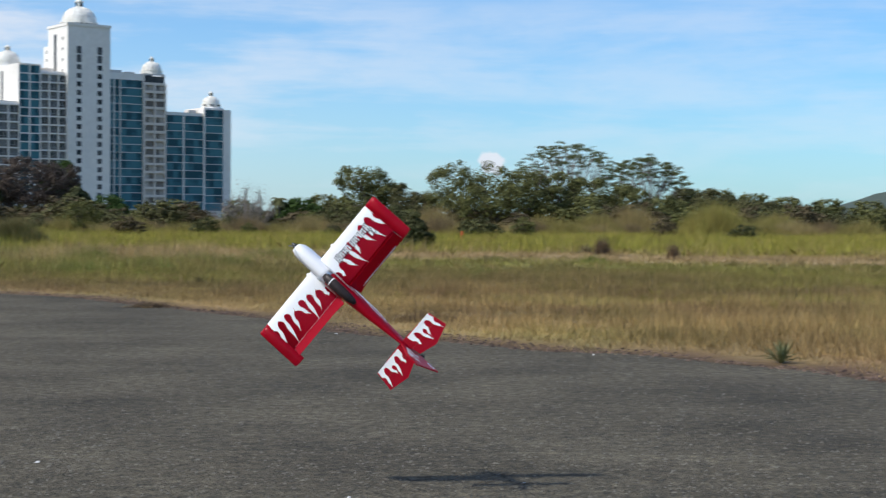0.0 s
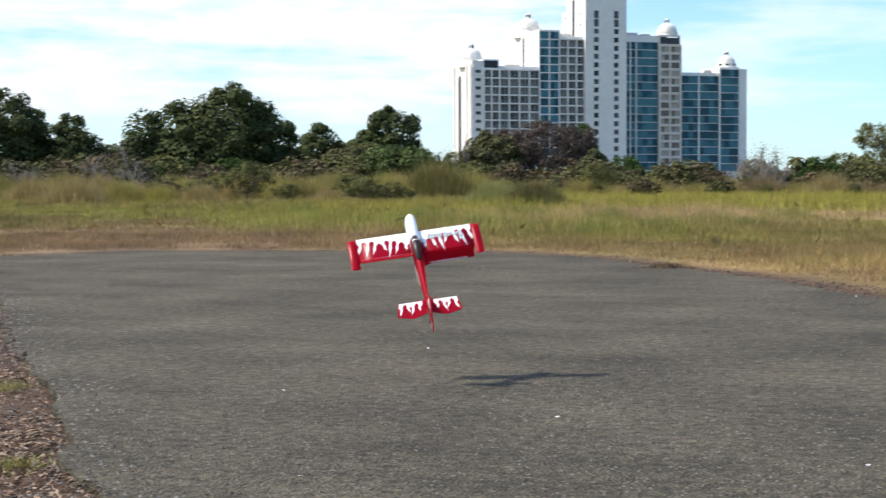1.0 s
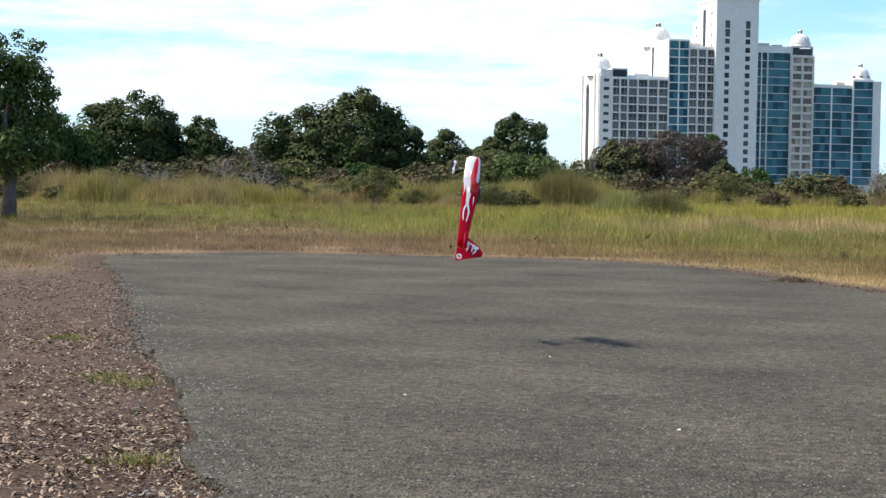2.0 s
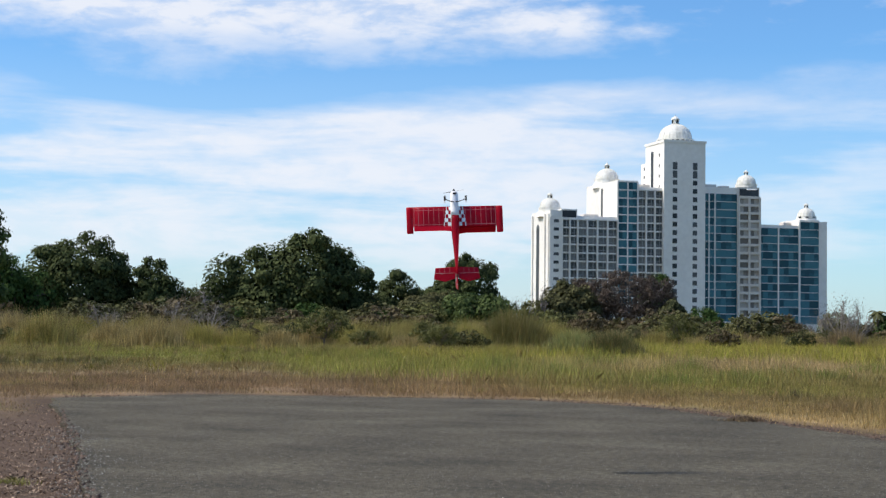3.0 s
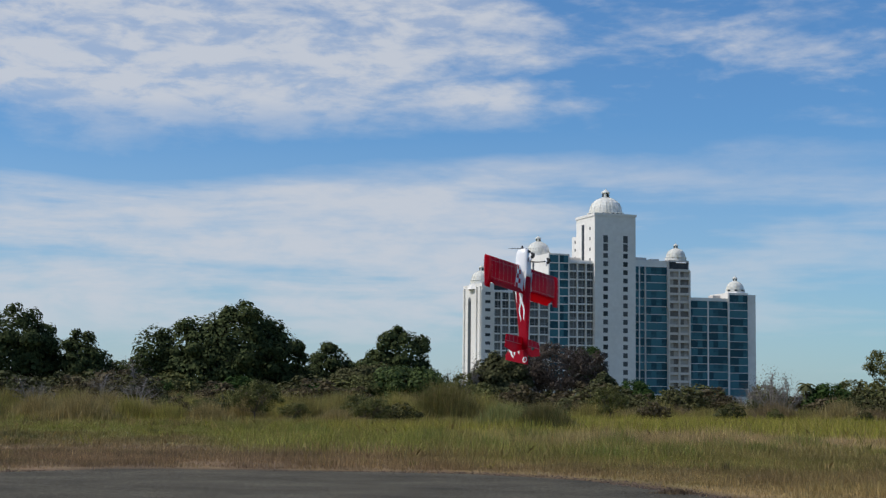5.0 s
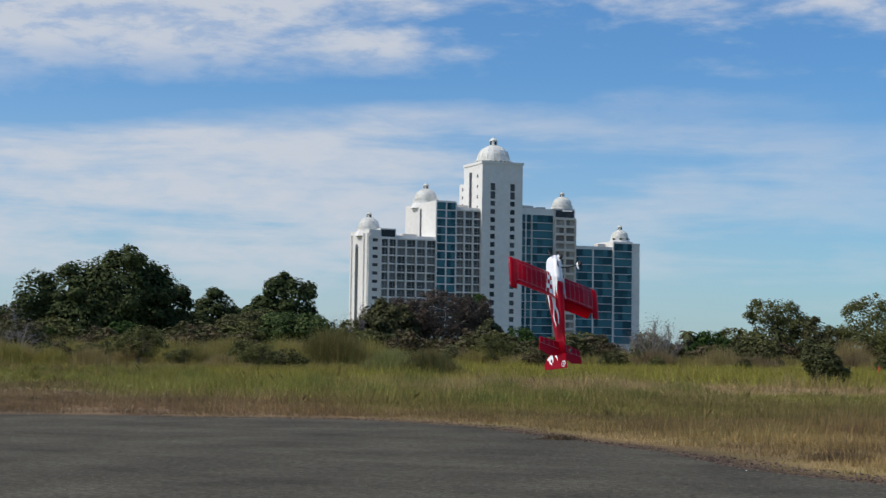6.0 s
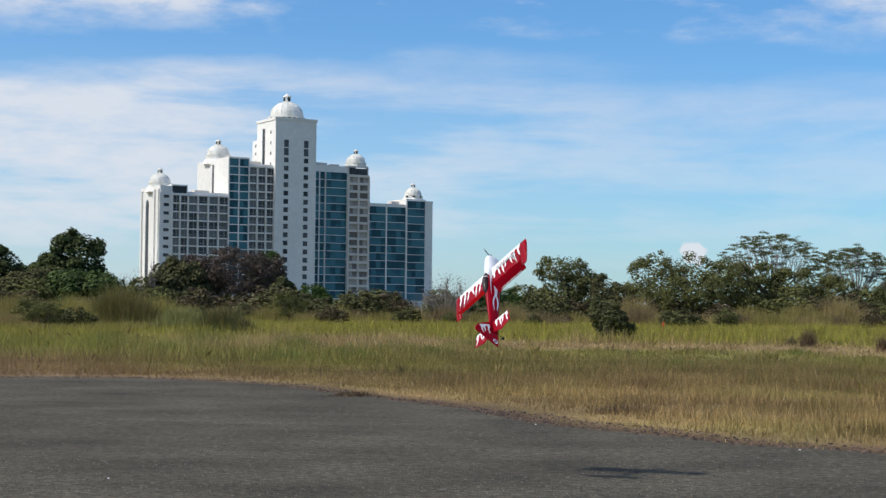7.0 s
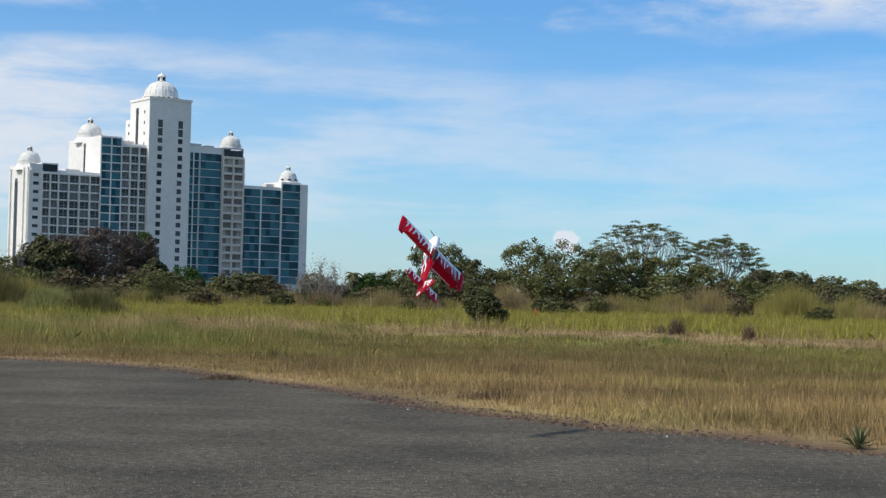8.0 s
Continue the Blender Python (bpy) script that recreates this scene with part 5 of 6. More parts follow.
    facade(root, 36.6, 54.9, 2.4, 42.4, 2, 3.2, GLASS_TEAL, WALL_WHITE, 12, 0.6, 0.22, split=4)
    wall_block(root, 54.9, 63.8, 2.0, 18.0, 46.0, WALL_WHITE)
    facade(root, 54.9, 63.8, 2.0, 45.2, 1, 3.2, GLASS_TEAL, WALL_WHITE, 13, 0.6, 0.22, split=4)
    wall_block(root, 63.8, 67.3, 2.2, 18.0, 45.4, WALL_WHITE)
    roof_dome(root, 60.6, 7.0, 47.6, 3.5, 1.05, 4, 0.8)


build_towers()


# ---------------------------------------------------------------- model aeroplane
# body axes: x to the nose, y to the left wing, z to the canopy; the wing spans one metre
RED_FILM = see_through(material("red_film", (0.38, 0.003, 0.020), (0.48, 0.007, 0.030), 4, 60, 0.30, spec=0.25), 0.50, (0.90, 0.016, 0.055))
WHITE_FILM = material("white_film", (0.85, 0.85, 0.85), (0.90, 0.90, 0.90), 5, 70, 0.30, coat=0.15)
CANOPY = material("dark_canopy", (0.018, 0.014, 0.014), (0.045, 0.032, 0.030), 6, 50, 0.38, spec=0.22)
CARBON = material("black_carbon", (0.012, 0.012, 0.013), (0.035, 0.035, 0.037), 40, 200, 0.4)
RUBBER = material("tyre_rubber", (0.012, 0.012, 0.012), (0.03, 0.03, 0.03), 40, 200, 0.8)
LETTERING = material("dark_lettering", (0.012, 0.018, 0.030), (0.035, 0.04, 0.05), 30, 90, 0.4)

LE, HINGE, TRAIL, SPAN = 0.305, 0.085, 0.0, 0.5


def half_thickness(x):
    s = min(max((LE - x) / (LE - TRAIL), 0.0), 1.0)
    return 0.128 * (LE - TRAIL) * 5 * (0.2969 * math.sqrt(s) - 0.126 * s - 0.3516 * s * s + 0.2843 * s ** 3 - 0.1036 * s ** 4) + 0.0012


def loft(stations):
    """A closed skin over cross sections with the same number of points."""
    n = len(stations[0])
    v = [p for st in stations for p in st]
    f = [(i * n + k, i * n + (k + 1) % n, (i + 1) * n + (k + 1) % n, (i + 1) * n + k) for i in range(len(stations) - 1) for k in range(n)]
    return v, f + [tuple(range(n))[::-1], tuple(range((len(stations) - 1) * n, len(stations) * n))]


def wing_profile(y, back, squash=1.0, shift=0.0):
    xs = [LE - (LE - back) * (1 - math.cos(math.pi * k / 12)) / 2 for k in range(13)]
    return [(x + shift, y, half_thickness(x) * squash) for x in xs[::-1]] + [(x + shift, y, -half_thickness(x) * squash) for x in xs[1:]]


def tongue_half(d, step, head, length, neck):
    """Half the width of a flame tongue at a distance d from its root: full width down to the round head of the
    red drop beside it, then a slim neck that swells a little and tapers to a point."""
    radius = step * 0.62
    if d <= head:
        return step / 2 + 0.0004
    if d < head + radius:
        q = (d - head) / radius
        return step / 2 - (step / 2 - neck) * math.sqrt(1 - (1 - q) ** 2)
    u = min(1.0, (d - head - radius) / max(1e-6, length - head - radius))
    return max(0.0003, neck * (1 - u) ** 0.8 * (1 + 1.15 * math.sin(math.pi * min(1.0, u * 1.25))))


def wing_flames(side):
    """White leading edge with curling tongues of flame that reach back over the red film."""
    top = lambda x, y: half_thickness(x) + 0.0012
    pieces = []
    ys = [0.042 + 0.0098 * k for k in range(42)]
    front = lambda y: LE - 0.088 + 0.052 * y / 0.45
    v, f = [], []
    for y in ys:
        for k in range(9):
            x = LE + 0.0005 - (LE - front(y)) * (k / 8) ** 1.6
            v.append((x, side * y, top(x, y) if k else 0.0))
    for i in range(len(ys) - 1):
        for k in range(8):
            f.append((i * 9 + k, i * 9 + k + 1, (i + 1) * 9 + k + 1, (i + 1) * 9 + k))
    pieces.append((v, f))
    heads = (0.050, 0.030, 0.012, 0.002, 0.034, 0.004, 0.010, 0.030)
    reach = (0.106, 0.132, 0.168, 0.112, 0.136, 0.178, 0.146)
    lean = (0.10, 0.34, 0.24, -0.12, 0.34, 0.26, 0.30)
    step = 0.402 / len(reach)
    for k, ln in enumerate(reach):
        y0 = 0.042 + step * (k + 0.5)
        x0 = front(y0) + 0.006
        v = []
        for i in range(31):
            dist = ln * i / 30
            swing = lean[k] * dist * dist / ln + 0.006 * math.sin(dist / ln * 5.2) * (dist / ln)
            for s, head in ((-1, heads[k]), (1, heads[k + 1])):
                y = y0 + swing + s * tongue_half(dist, step, head, ln, step * 0.135)
                y = min(max(y, 0.043), 0.444)
                v.append((x0 - dist, side * y, top(x0 - dist, y)))
        pieces.append((v, [(2 * i, 2 * i + 1, 2 * i + 3, 2 * i + 2) for i in range(30)]))
    return pieces


def fuselage_section(x, hw, zt, zb, round_top=0.55, n=20):
    pts = []
    for k in range(n):
        a = 2 * math.pi * k / n
        ca, sa = math.cos(a), math.sin(a)
        p = 2 / 3.4
        y = hw * math.copysign(abs(ca) ** p, ca)
        z = math.copysign(abs(sa) ** p, sa)
        z = zt * 0.5 + zb * 0.5 + z * (zt - zb) / 2
        if z > (zt + zb) / 2:
            y *= 1 - (1 - round_top) * ((z - (zt + zb) / 2) / ((zt - zb) / 2)) ** 3
        pts.append((x, y, z))
    return pts


def half_width(x):
    xs = (0.46, 0.44, 0.40, 0.30, 0.10, -0.02, -0.20, -0.36, -0.47)
    ws = (0.030, 0.038, 0.043, 0.044, 0.041, 0.038, 0.025, 0.012, 0.007)
    return float(np.interp(-x, [-a for a in xs], ws))


def plate(outline, thick, axis):
    """A thin board with the given outline; axis 1: it stands upright, axis 2: it lies flat."""
    v = []
    for s in (-1, 1):
        for a, b in outline:
            v.append((a, s * thick / 2, b) if axis == 1 else (a, b, s * thick / 2))
    n = len(outline)
    return v, [tuple(range(n))[::-1], tuple(range(n, 2 * n))] + [(k, (k + 1) % n, n + (k + 1) % n, n + k) for k in range(n)]


def small_flames(origin, direction, across, lengths, width, lift):
    """Flame tongues on a flat board; vectors lie in the board's plane and lift is its offset."""
    o, d, c, up = Vector(origin), Vector(direction), Vector(across), Vector(lift)
    pieces = []
    n = len(lengths)
    head = [o + c * (width * (k / (n * 6))) + up for k in range(n * 6 + 1)]
    v = []
    for p in head:
        v += [p, p + d * 0.016]
    pieces.append((v, [(2 * i, 2 * i + 1, 2 * i + 3, 2 * i + 2) for i in range(len(head) - 1)]))
    step = width / n
    heads = (0.030, 0.004, 0.026, 0.002, 0.030)
    for k, ln in enumerate(lengths):
        base = o + c * (step * (k + 0.5)) + d * 0.012 + up
        v = []
        for i in range(19):
            dist = ln * i / 18
            mid = base + d * dist + c * ((0.15, 0.32, -0.05, 0.30)[k % 4] * dist * dist / ln + 0.004 * math.sin(5.0 * dist / ln))
            v += [mid - c * tongue_half(dist, step, heads[k], ln, step * 0.14), mid + c * tongue_half(dist, step, heads[k + 1], ln, step * 0.14)]
        pieces.append((v, [(2 * i, 2 * i + 1, 2 * i + 3, 2 * i + 2) for i in range(18)]))
    return pieces


def trim(pieces, base, parent):
    """White film trim: the first piece is the base, each other one a tongue of flame."""
    for k, (v, f) in enumerate(pieces):
        name = "flame_tongue" if k else base
        part(name, mesh_from(name, v, f, WHITE_FILM, True), parent, "" if k else "white base of the flame pattern")


def build_aeroplane():
    root = thing("model_aeroplane", "red and white radio controlled aerobatic model aeroplane hovering on its propeller", "model aeroplane")
    # fuselage: white cowl, red body, dark canopy
    nose = [fuselage_section(x, hw, zt, zb, 0.7) for x, hw, zt, zb in ((0.462, 0.018, 0.026, -0.040), (0.456, 0.030, 0.044, -0.062), (0.440, 0.038, 0.056, -0.078), (0.40, 0.043, 0.063, -0.086), (0.33, 0.044, 0.066, -0.088), (0.235, 0.0438, 0.068, -0.088), (0.188, 0.0434, 0.0695, -0.088))]
    part("cowl", mesh_from("cowl", *loft(nose), WHITE_FILM, True), root, "glossy white engine cowl")
    body = [fuselage_section(x, half_width(x), zt, zb, 0.6) for x, zt, zb in ((0.188, 0.0694, -0.0879), (0.14, 0.0710, -0.088), (0.08, 0.072, -0.087), (0.0, 0.068, -0.086), (-0.10, 0.056, -0.083), (-0.20, 0.044, -0.080), (-0.30, 0.034, -0.077), (-0.38, 0.027, -0.075), (-0.47, 0.022, -0.073))]
    part("fuselage", mesh_from("fuselage", *loft(body), RED_FILM, True), root, "red film covered fuselage")
    hood = [fuselage_section(x, half_width(x) * w, zt, 0.045, 0.45) for x, w, zt in ((0.215, 0.40, 0.071), (0.19, 0.58, 0.082), (0.14, 0.70, 0.096), (0.08, 0.72, 0.100), (0.03, 0.66, 0.092), (-0.005, 0.52, 0.080), (-0.03, 0.30, 0.070))]
    part("canopy", mesh_from("canopy", *loft(hood), CANOPY, True), root, "dark smoked canopy")
    for x, zt in ((0.155, 0.0925),):
        hoop = [fuselage_section(q, half_width(q) * 0.69, zt + 0.0018, 0.040, 0.45) for q in (x + 0.003, x - 0.003)]
        part("canopy_frame", mesh_from("canopy_frame", *loft(hoop), WHITE_FILM), root, "white canopy frame line")
    intake = bmesh.new()
    add_box(intake, (0.415, -0.020, -0.0885), (0.437, 0.020, -0.0862), 0.0008)
    part("air_intake", mesh_of("air_intake", intake, CANOPY), root, "black intake under the cowl")
    # side flames
    for side in (1, -1):
        def skin(x, z, s=side):
            return (x, s * (half_width(x) + 0.0016), z)
        pieces = []
        swooshes = (([(0.24, -0.012), (0.16, -0.014), (0.08, -0.020), (0.0, -0.024), (-0.06, -0.022)], [0.118, 0.086, 0.050, 0.032, 0.030]),
                    ([(-0.045, -0.018), (-0.08, -0.006), (-0.12, 0.002), (-0.16, -0.002), (-0.20, -0.012), (-0.225, -0.010)], [0.020, 0.018, 0.016, 0.013, 0.009, 0.001]),
                    ([(-0.045, -0.028), (-0.08, -0.044), (-0.12, -0.052), (-0.16, -0.050), (-0.195, -0.044), (-0.215, -0.050)], [0.020, 0.018, 0.016, 0.013, 0.009, 0.001]),
                    ([(0.24, 0.036), (0.18, 0.038), (0.10, 0.040), (0.02, 0.034), (-0.05, 0.030)], [0.056, 0.030, 0.016, 0.010, 0.001]),
                    ([(0.24, -0.066), (0.18, -0.070), (0.11, -0.066), (0.05, -0.070)], [0.040, 0.028, 0.014, 0.001]))
        for line, wid in swooshes:
            v, n = [], 24
            for i in range(n + 1):
                q = i / n * (len(line) - 1)
                ks = list(range(len(line)))
                x, z = float(np.interp(q, ks, [p[0] for p in line])), float(np.interp(q, ks, [p[1] for p in line]))
                w = float(np.interp(q, ks, wid)) / 2
                v += [skin(x, z - w), skin(x, z + w)]
            pieces.append((v, [(2 * i, 2 * i + 1, 2 * i + 3, 2 * i + 2) for i in range(n)]))
        part("side_flame", mesh_from("side_flame", *joined(pieces), WHITE_FILM), root, "white flame trim on the fuselage side")
    # wings
    for side, who in ((1, "left"), (-1, "right")):
        main = loft([wing_profile(side * y, HINGE) for y in (0.0, 0.15, 0.30, 0.445)])
        w = part("wing", mesh_from("wing", *main, RED_FILM, True), root, "red film covered wing panel")
        tip_st = [wing_profile(side * 0.446, 0.012), wing_profile(side * 0.485, 0.012), wing_profile(side * 0.508, 0.014, 0.8), [(x * 0.96 + 0.006, y, z) for x, y, z in wing_profile(side * 0.516, 0.02, 0.35)]]
        part("wing_tip", mesh_from("wing_tip", *loft(tip_st), RED_FILM, True), w, "red wing tip balance")
        trim(wing_flames(side), "wing_flame_base", w)
        # ribs and leading edge webs that show through the film underneath
        for y in (0.115, 0.17, 0.225, 0.28, 0.335, 0.39, 0.436):
            v = []
            for k in range(13):
                x = LE - 0.006 - (LE - HINGE - 0.012) * k / 12
                for s in (-0.0022, 0.0022):
                    v.append((x, side * (y + s), -half_thickness(x) - 0.0009))
            part("rib", mesh_from("rib", v, [(2 * i, 2 * i + 1, 2 * i + 3, 2 * i + 2) for i in range(12)], RIB), w)
        for x in (0.262, 0.105):
            v = [(x + dx, side * y, -half_thickness(x + dx) - 0.0009) for y in (0.05, 0.25, 0.44) for dx in (-0.0025, 0.0025)]
            part("spar", mesh_from("spar", v, [(0, 1, 3, 2), (2, 3, 5, 4)], RIB), w)
        # white root panel with red checks underneath
        pieces = []
        for i in range(5):
            for k in range(3):
                if (i + k) % 2 == 0 or k == 2:
                    x0, x1 = LE - 0.008 - i * 0.042, LE - 0.008 - (i + 1) * 0.042
                    wid = 0.021 + 0.017 * (i / 5)
                    y0 = 0.042 + k * wid if k < 2 else 0.042 + 2 * wid
                    y1 = y0 + (wid if k < 2 else 0.007)
                    v = [(x, side * y, -half_thickness(x) - 0.0013) for x in (x0, (x0 + x1) / 2, x1) for y in (y0, y1)]
                    pieces.append((v, [(0, 1, 3, 2), (2, 3, 5, 4)]))
        part("checker_trim", mesh_from("checker_trim", *joined(pieces), WHITE_FILM), w, "white and red checker trim under the wing root")
        # aileron, set over
        th = half_thickness(HINGE)
        sec = lambda y: [(0.0, side * y, th), (0.0, side * y, -th), (-0.083, side * y, -0.0012), (-0.083, side * y, 0.0012)]
        inner = [(0.0, side * 0.042, th), (0.0, side * 0.042, -th), (-0.098, side * 0.042, -0.0012), (-0.098, side * 0.042, 0.0012)]
        al = part("aileron", mesh_from("aileron", *loft([inner, sec(0.12), sec(0.438)]), RED_FILM), root, "red aileron held over for the roll", pose(HINGE - 0.002, 0, 0, 0, AILERON[who], 0))
        bar = bmesh.new()
        if side < 0:
            for k in range(22):
                y = -0.09 - 0.0135 * k
                add_box(bar, (-0.0795, y - 0.0048, 0.0016), (-0.0715, y + 0.0048, 0.0030))
            part("lettering_bar", mesh_of("lettering_bar", bar, WHITE_FILM), al, "row of small white marks")
        else:
            add_box(bar, (-0.006, 0.05, th), (-0.0005, 0.43, th + 0.0012))
            part("edge_line", mesh_of("edge_line", bar, WHITE_FILM), al, "white line along the hinge")
    # dark outlined marks in a row across the right wing
    rng = np.random.default_rng(83)
    for name, mat, grow, up, label in (("lettering_bar", LETTERING, 0.0035, 0.0016, "row of dark outlined marks across the wing"), ("lettering_bar", WHITE_FILM, 0.0, 0.0024, "white hearts of the outlined marks")):
        bm = bmesh.new()
        for k in range(9):
            y, x = -0.118 - 0.0300 * k, 0.222 - 0.0012 * k
            tall = (0.024 if k in (0, 8) else 0.018) + grow
            h = half_thickness(x) + up
            if k == 3 or k == 6:
                add_box(bm, (x - tall, y - 0.004 - grow, h), (x + tall, y + 0.004 + grow, h + 0.0008))
                continue
            # two uprights and a bar between them
            add_box(bm, (x - tall, y - 0.0105 - grow, h), (x + tall, y - 0.0045 + grow, h + 0.0008))
            add_box(bm, (x - tall * 0.9, y + 0.0045 - grow, h + 0.0001), (x + tall * 0.9, y + 0.0105 + grow, h + 0.0009))
            z = x + tall * (0.6 if k % 2 else -0.1)
            add_box(bm, (z - 0.003 - grow, y - 0.0085, h + 0.0002), (z + 0.003 + grow, y + 0.0085, h + 0.0010))
        for k in range(2):
            y, x = -0.352 - 0.022 * k, 0.170
            h = half_thickness(x) + up
            add_box(bm, (x - 0.014 - grow, y - 0.006 - grow, h), (x + 0.014 + grow, y + 0.006 + grow, h + 0.0008))
        part(name, mesh_of(name, bm, mat), root, label)
    # tailplane, elevators, fin and rudder
    for side in (1, -1):
        stab = plate([(-0.36, 0.0), (-0.371, side * 0.226), (-0.43, side * 0.236), (-0.43, 0.0)], 0.009, 2)
        sp = part("tailplane", mesh_from("tailplane", *stab, RED_FILM), root, "red tailplane half", pose(0, 0, -0.01))
        elev = plate([(-0.432, side * 0.012), (-0.432, side * 0.236), (-0.489, side * 0.246), (-0.520, side * 0.125), (-0.485, side * 0.022)], 0.006, 2)
        part("elevator", mesh_from("elevator", *elev, RED_FILM), root, "red elevator", pose(0, 0, -0.01))
        trim(small_flames((-0.369, side * 0.042, 0), (-1, 0, 0), (0, side, 0), (0.078, 0.112, 0.082, 0.108), 0.178, (0, 0, 0.0056)), "tail_flame_base", sp)
        for y in (0.075, 0.13, 0.185):
            part("rib", mesh_from("rib", *plate([(-0.366, side * (y - 0.002)), (-0.366, side * (y + 0.002)), (-0.428, side * (y + 0.002)), (-0.428, side * (y - 0.002))], 0.0016, 2), RIB), sp, m=pose(0, 0, -0.0045))
        part("rib", mesh_from("rib", *plate([(-0.425, side * 0.02), (-0.425, side * 0.235), (-0.430, side * 0.235), (-0.430, side * 0.02)], 0.0016, 2), RIB), sp, m=pose(0, 0, -0.0045))
    fin = plate([(-0.37, 0.026), (-0.40, 0.075), (-0.455, 0.150), (-0.478, 0.168), (-0.48, -0.05), (-0.44, -0.03)], 0.009, 1)
    fp = part("fin", mesh_from("fin", *fin, RED_FILM), root, "red tail fin")
    rud = plate([(-0.482, 0.170), (-0.50, 0.184), (-0.543, 0.184), (-0.619, -0.072), (-0.482, -0.072)], 0.0075, 1)
    rp = part("rudder", mesh_from("rudder", *rud, RED_FILM), root, "red rudder with a white ring")
    for s in (1, -1):
        trim(small_flames((-0.405, s * 0.0055, 0.030), (-0.90, 0, -0.30), (-0.42, 0, 0.86), (0.100, 0.075, 0.09), 0.135, (0, s * 0.0004, 0)), "fin_flame_base", fp)
        ring = [(-0.570 + r * math.cos(a), s * 0.0046, -0.040 + r * math.sin(a)) for a in [2 * math.pi * k / 24 for k in range(24)] for r in (0.018, 0.026)]
        part("ring_mark", mesh_from("ring_mark", ring + [(-0.583, s * 0.0046, -0.047), (-0.580, s * 0.0046, -0.050), (-0.557, s * 0.0046, -0.033), (-0.560, s * 0.0046, -0.030)], [(2 * k, 2 * k + 1, (2 * k + 3) % 48, (2 * k + 2) % 48) for k in range(24)] + [(48, 49, 50, 51)], WHITE_FILM), rp, "white ring mark")
    # undercarriage
    for side in (1, -1):
        leg = joined([tube([(0.335, side * 0.012, -0.084), (0.334, side * 0.05, -0.112), (0.336, side * 0.085, -0.150), (0.338, side * 0.104, -0.192)], [0.0062, 0.0055, 0.0048, 0.0042], 8)])
        part("leg", mesh_from("leg", *leg, CARBON, True), root, "black carbon undercarriage leg")
        pant = []
        for x, r, h in ((0.030, 0.003, 0.003), (0.025, 0.009, 0.013), (0.014, 0.0125, 0.0185), (0.0, 0.0125, 0.019), (-0.018, 0.0095, 0.014), (-0.034, 0.005, 0.007), (-0.044, 0.002, 0.003)):
            pant.append([(x, r * math.cos(2 * math.pi * k / 14), h * math.sin(2 * math.pi * k / 14)) for k in range(14)])
        pp = part("wheel_pant", mesh_from("wheel_pant", *loft(pant), WHITE_FILM, True), root, "small white teardrop wheel fairing", pose(0.338, side * 0.112, -0.196))
        v, f = [], []
        for y, r in ((-0.010, 0.019), (-0.008, 0.026), (0.0, 0.0275), (0.008, 0.026), (0.010, 0.019)):
            v += [(r * math.cos(2 * math.pi * k / 20), y, r * math.sin(2 * math.pi * k / 20)) for k in range(20)]
        f = [(i * 20 + k, i * 20 + (k + 1) % 20, (i + 1) * 20 + (k + 1) % 20, (i + 1) * 20 + k) for i in range(4) for k in range(20)] + [tuple(range(20))[::-1], tuple(range(80, 100))]
        part("wheel", mesh_from("wheel", v, f, RUBBER, True), pp, "black rubber wheel", pose(0.004, 0, -0.015))
    part("tail_leg", mesh_from("tail_leg", *tube([(-0.455, 0, -0.07), (-0.47, 0, -0.10), (-0.482, 0, -0.128)], [0.002, 0.0018, 0.0018], 6), CARBON), root)
    v = []
    for y, r in ((-0.006, 0.009), (-0.004, 0.0145), (0.004, 0.0145), (0.006, 0.009)):
        v += [(r * math.cos(2 * math.pi * k / 16), y, r * math.sin(2 * math.pi * k / 16)) for k in range(16)]
    f = [(i * 16 + k, i * 16 + (k + 1) % 16, (i + 1) * 16 + (k + 1) % 16, (i + 1) * 16 + k) for i in range(3) for k in range(16)] + [tuple(range(16))[::-1], tuple(range(48, 64))]
    part("tail_wheel", mesh_from("tail_wheel", v, f, RUBBER), root, "small black tail wheel", pose(-0.482, 0, -0.130))
    # spinner and propeller
    prop = part("propeller", mesh_from("propeller", *tube([(-0.036, 0, 0), (-0.028, 0, 0), (-0.012, 0, 0), (-0.003, 0, 0), (0.0, 0, 0)], [0.0165, 0.0165, 0.011, 0.005, 0.001], 14), CARBON, True), root, "black spinner with a thin two-bladed propeller", pose(0.5, 0, 0))
    for s in (1, -1):
        blade = []
        for r, c, tw in ((0.012, 0.006, 55), (0.04, 0.0085, 38), (0.08, 0.009, 24), (0.110, 0.007, 16), (0.126, 0.003, 12)):
            ct, st = math.cos(radians(tw)) * c / 2, math.sin(radians(tw)) * c / 2
            blade.append([(-0.030 + s * st, -ct, s * r), (-0.030 + 0.0006, 0, s * r), (-0.030 - s * st, ct, s * r), (-0.030 - 0.0012, 0, s * r)])
        part("blade", mesh_from("blade", *loft(blade), CARBON), prop)
    return root, prop


RIB = material("balsa_under_film", (0.56, 0.10, 0.12), (0.66, 0.17, 0.18), 20, 90, 0.4)
AILERON = {"left": 48.0, "right": -46.0}
plane, propeller = build_aeroplane()

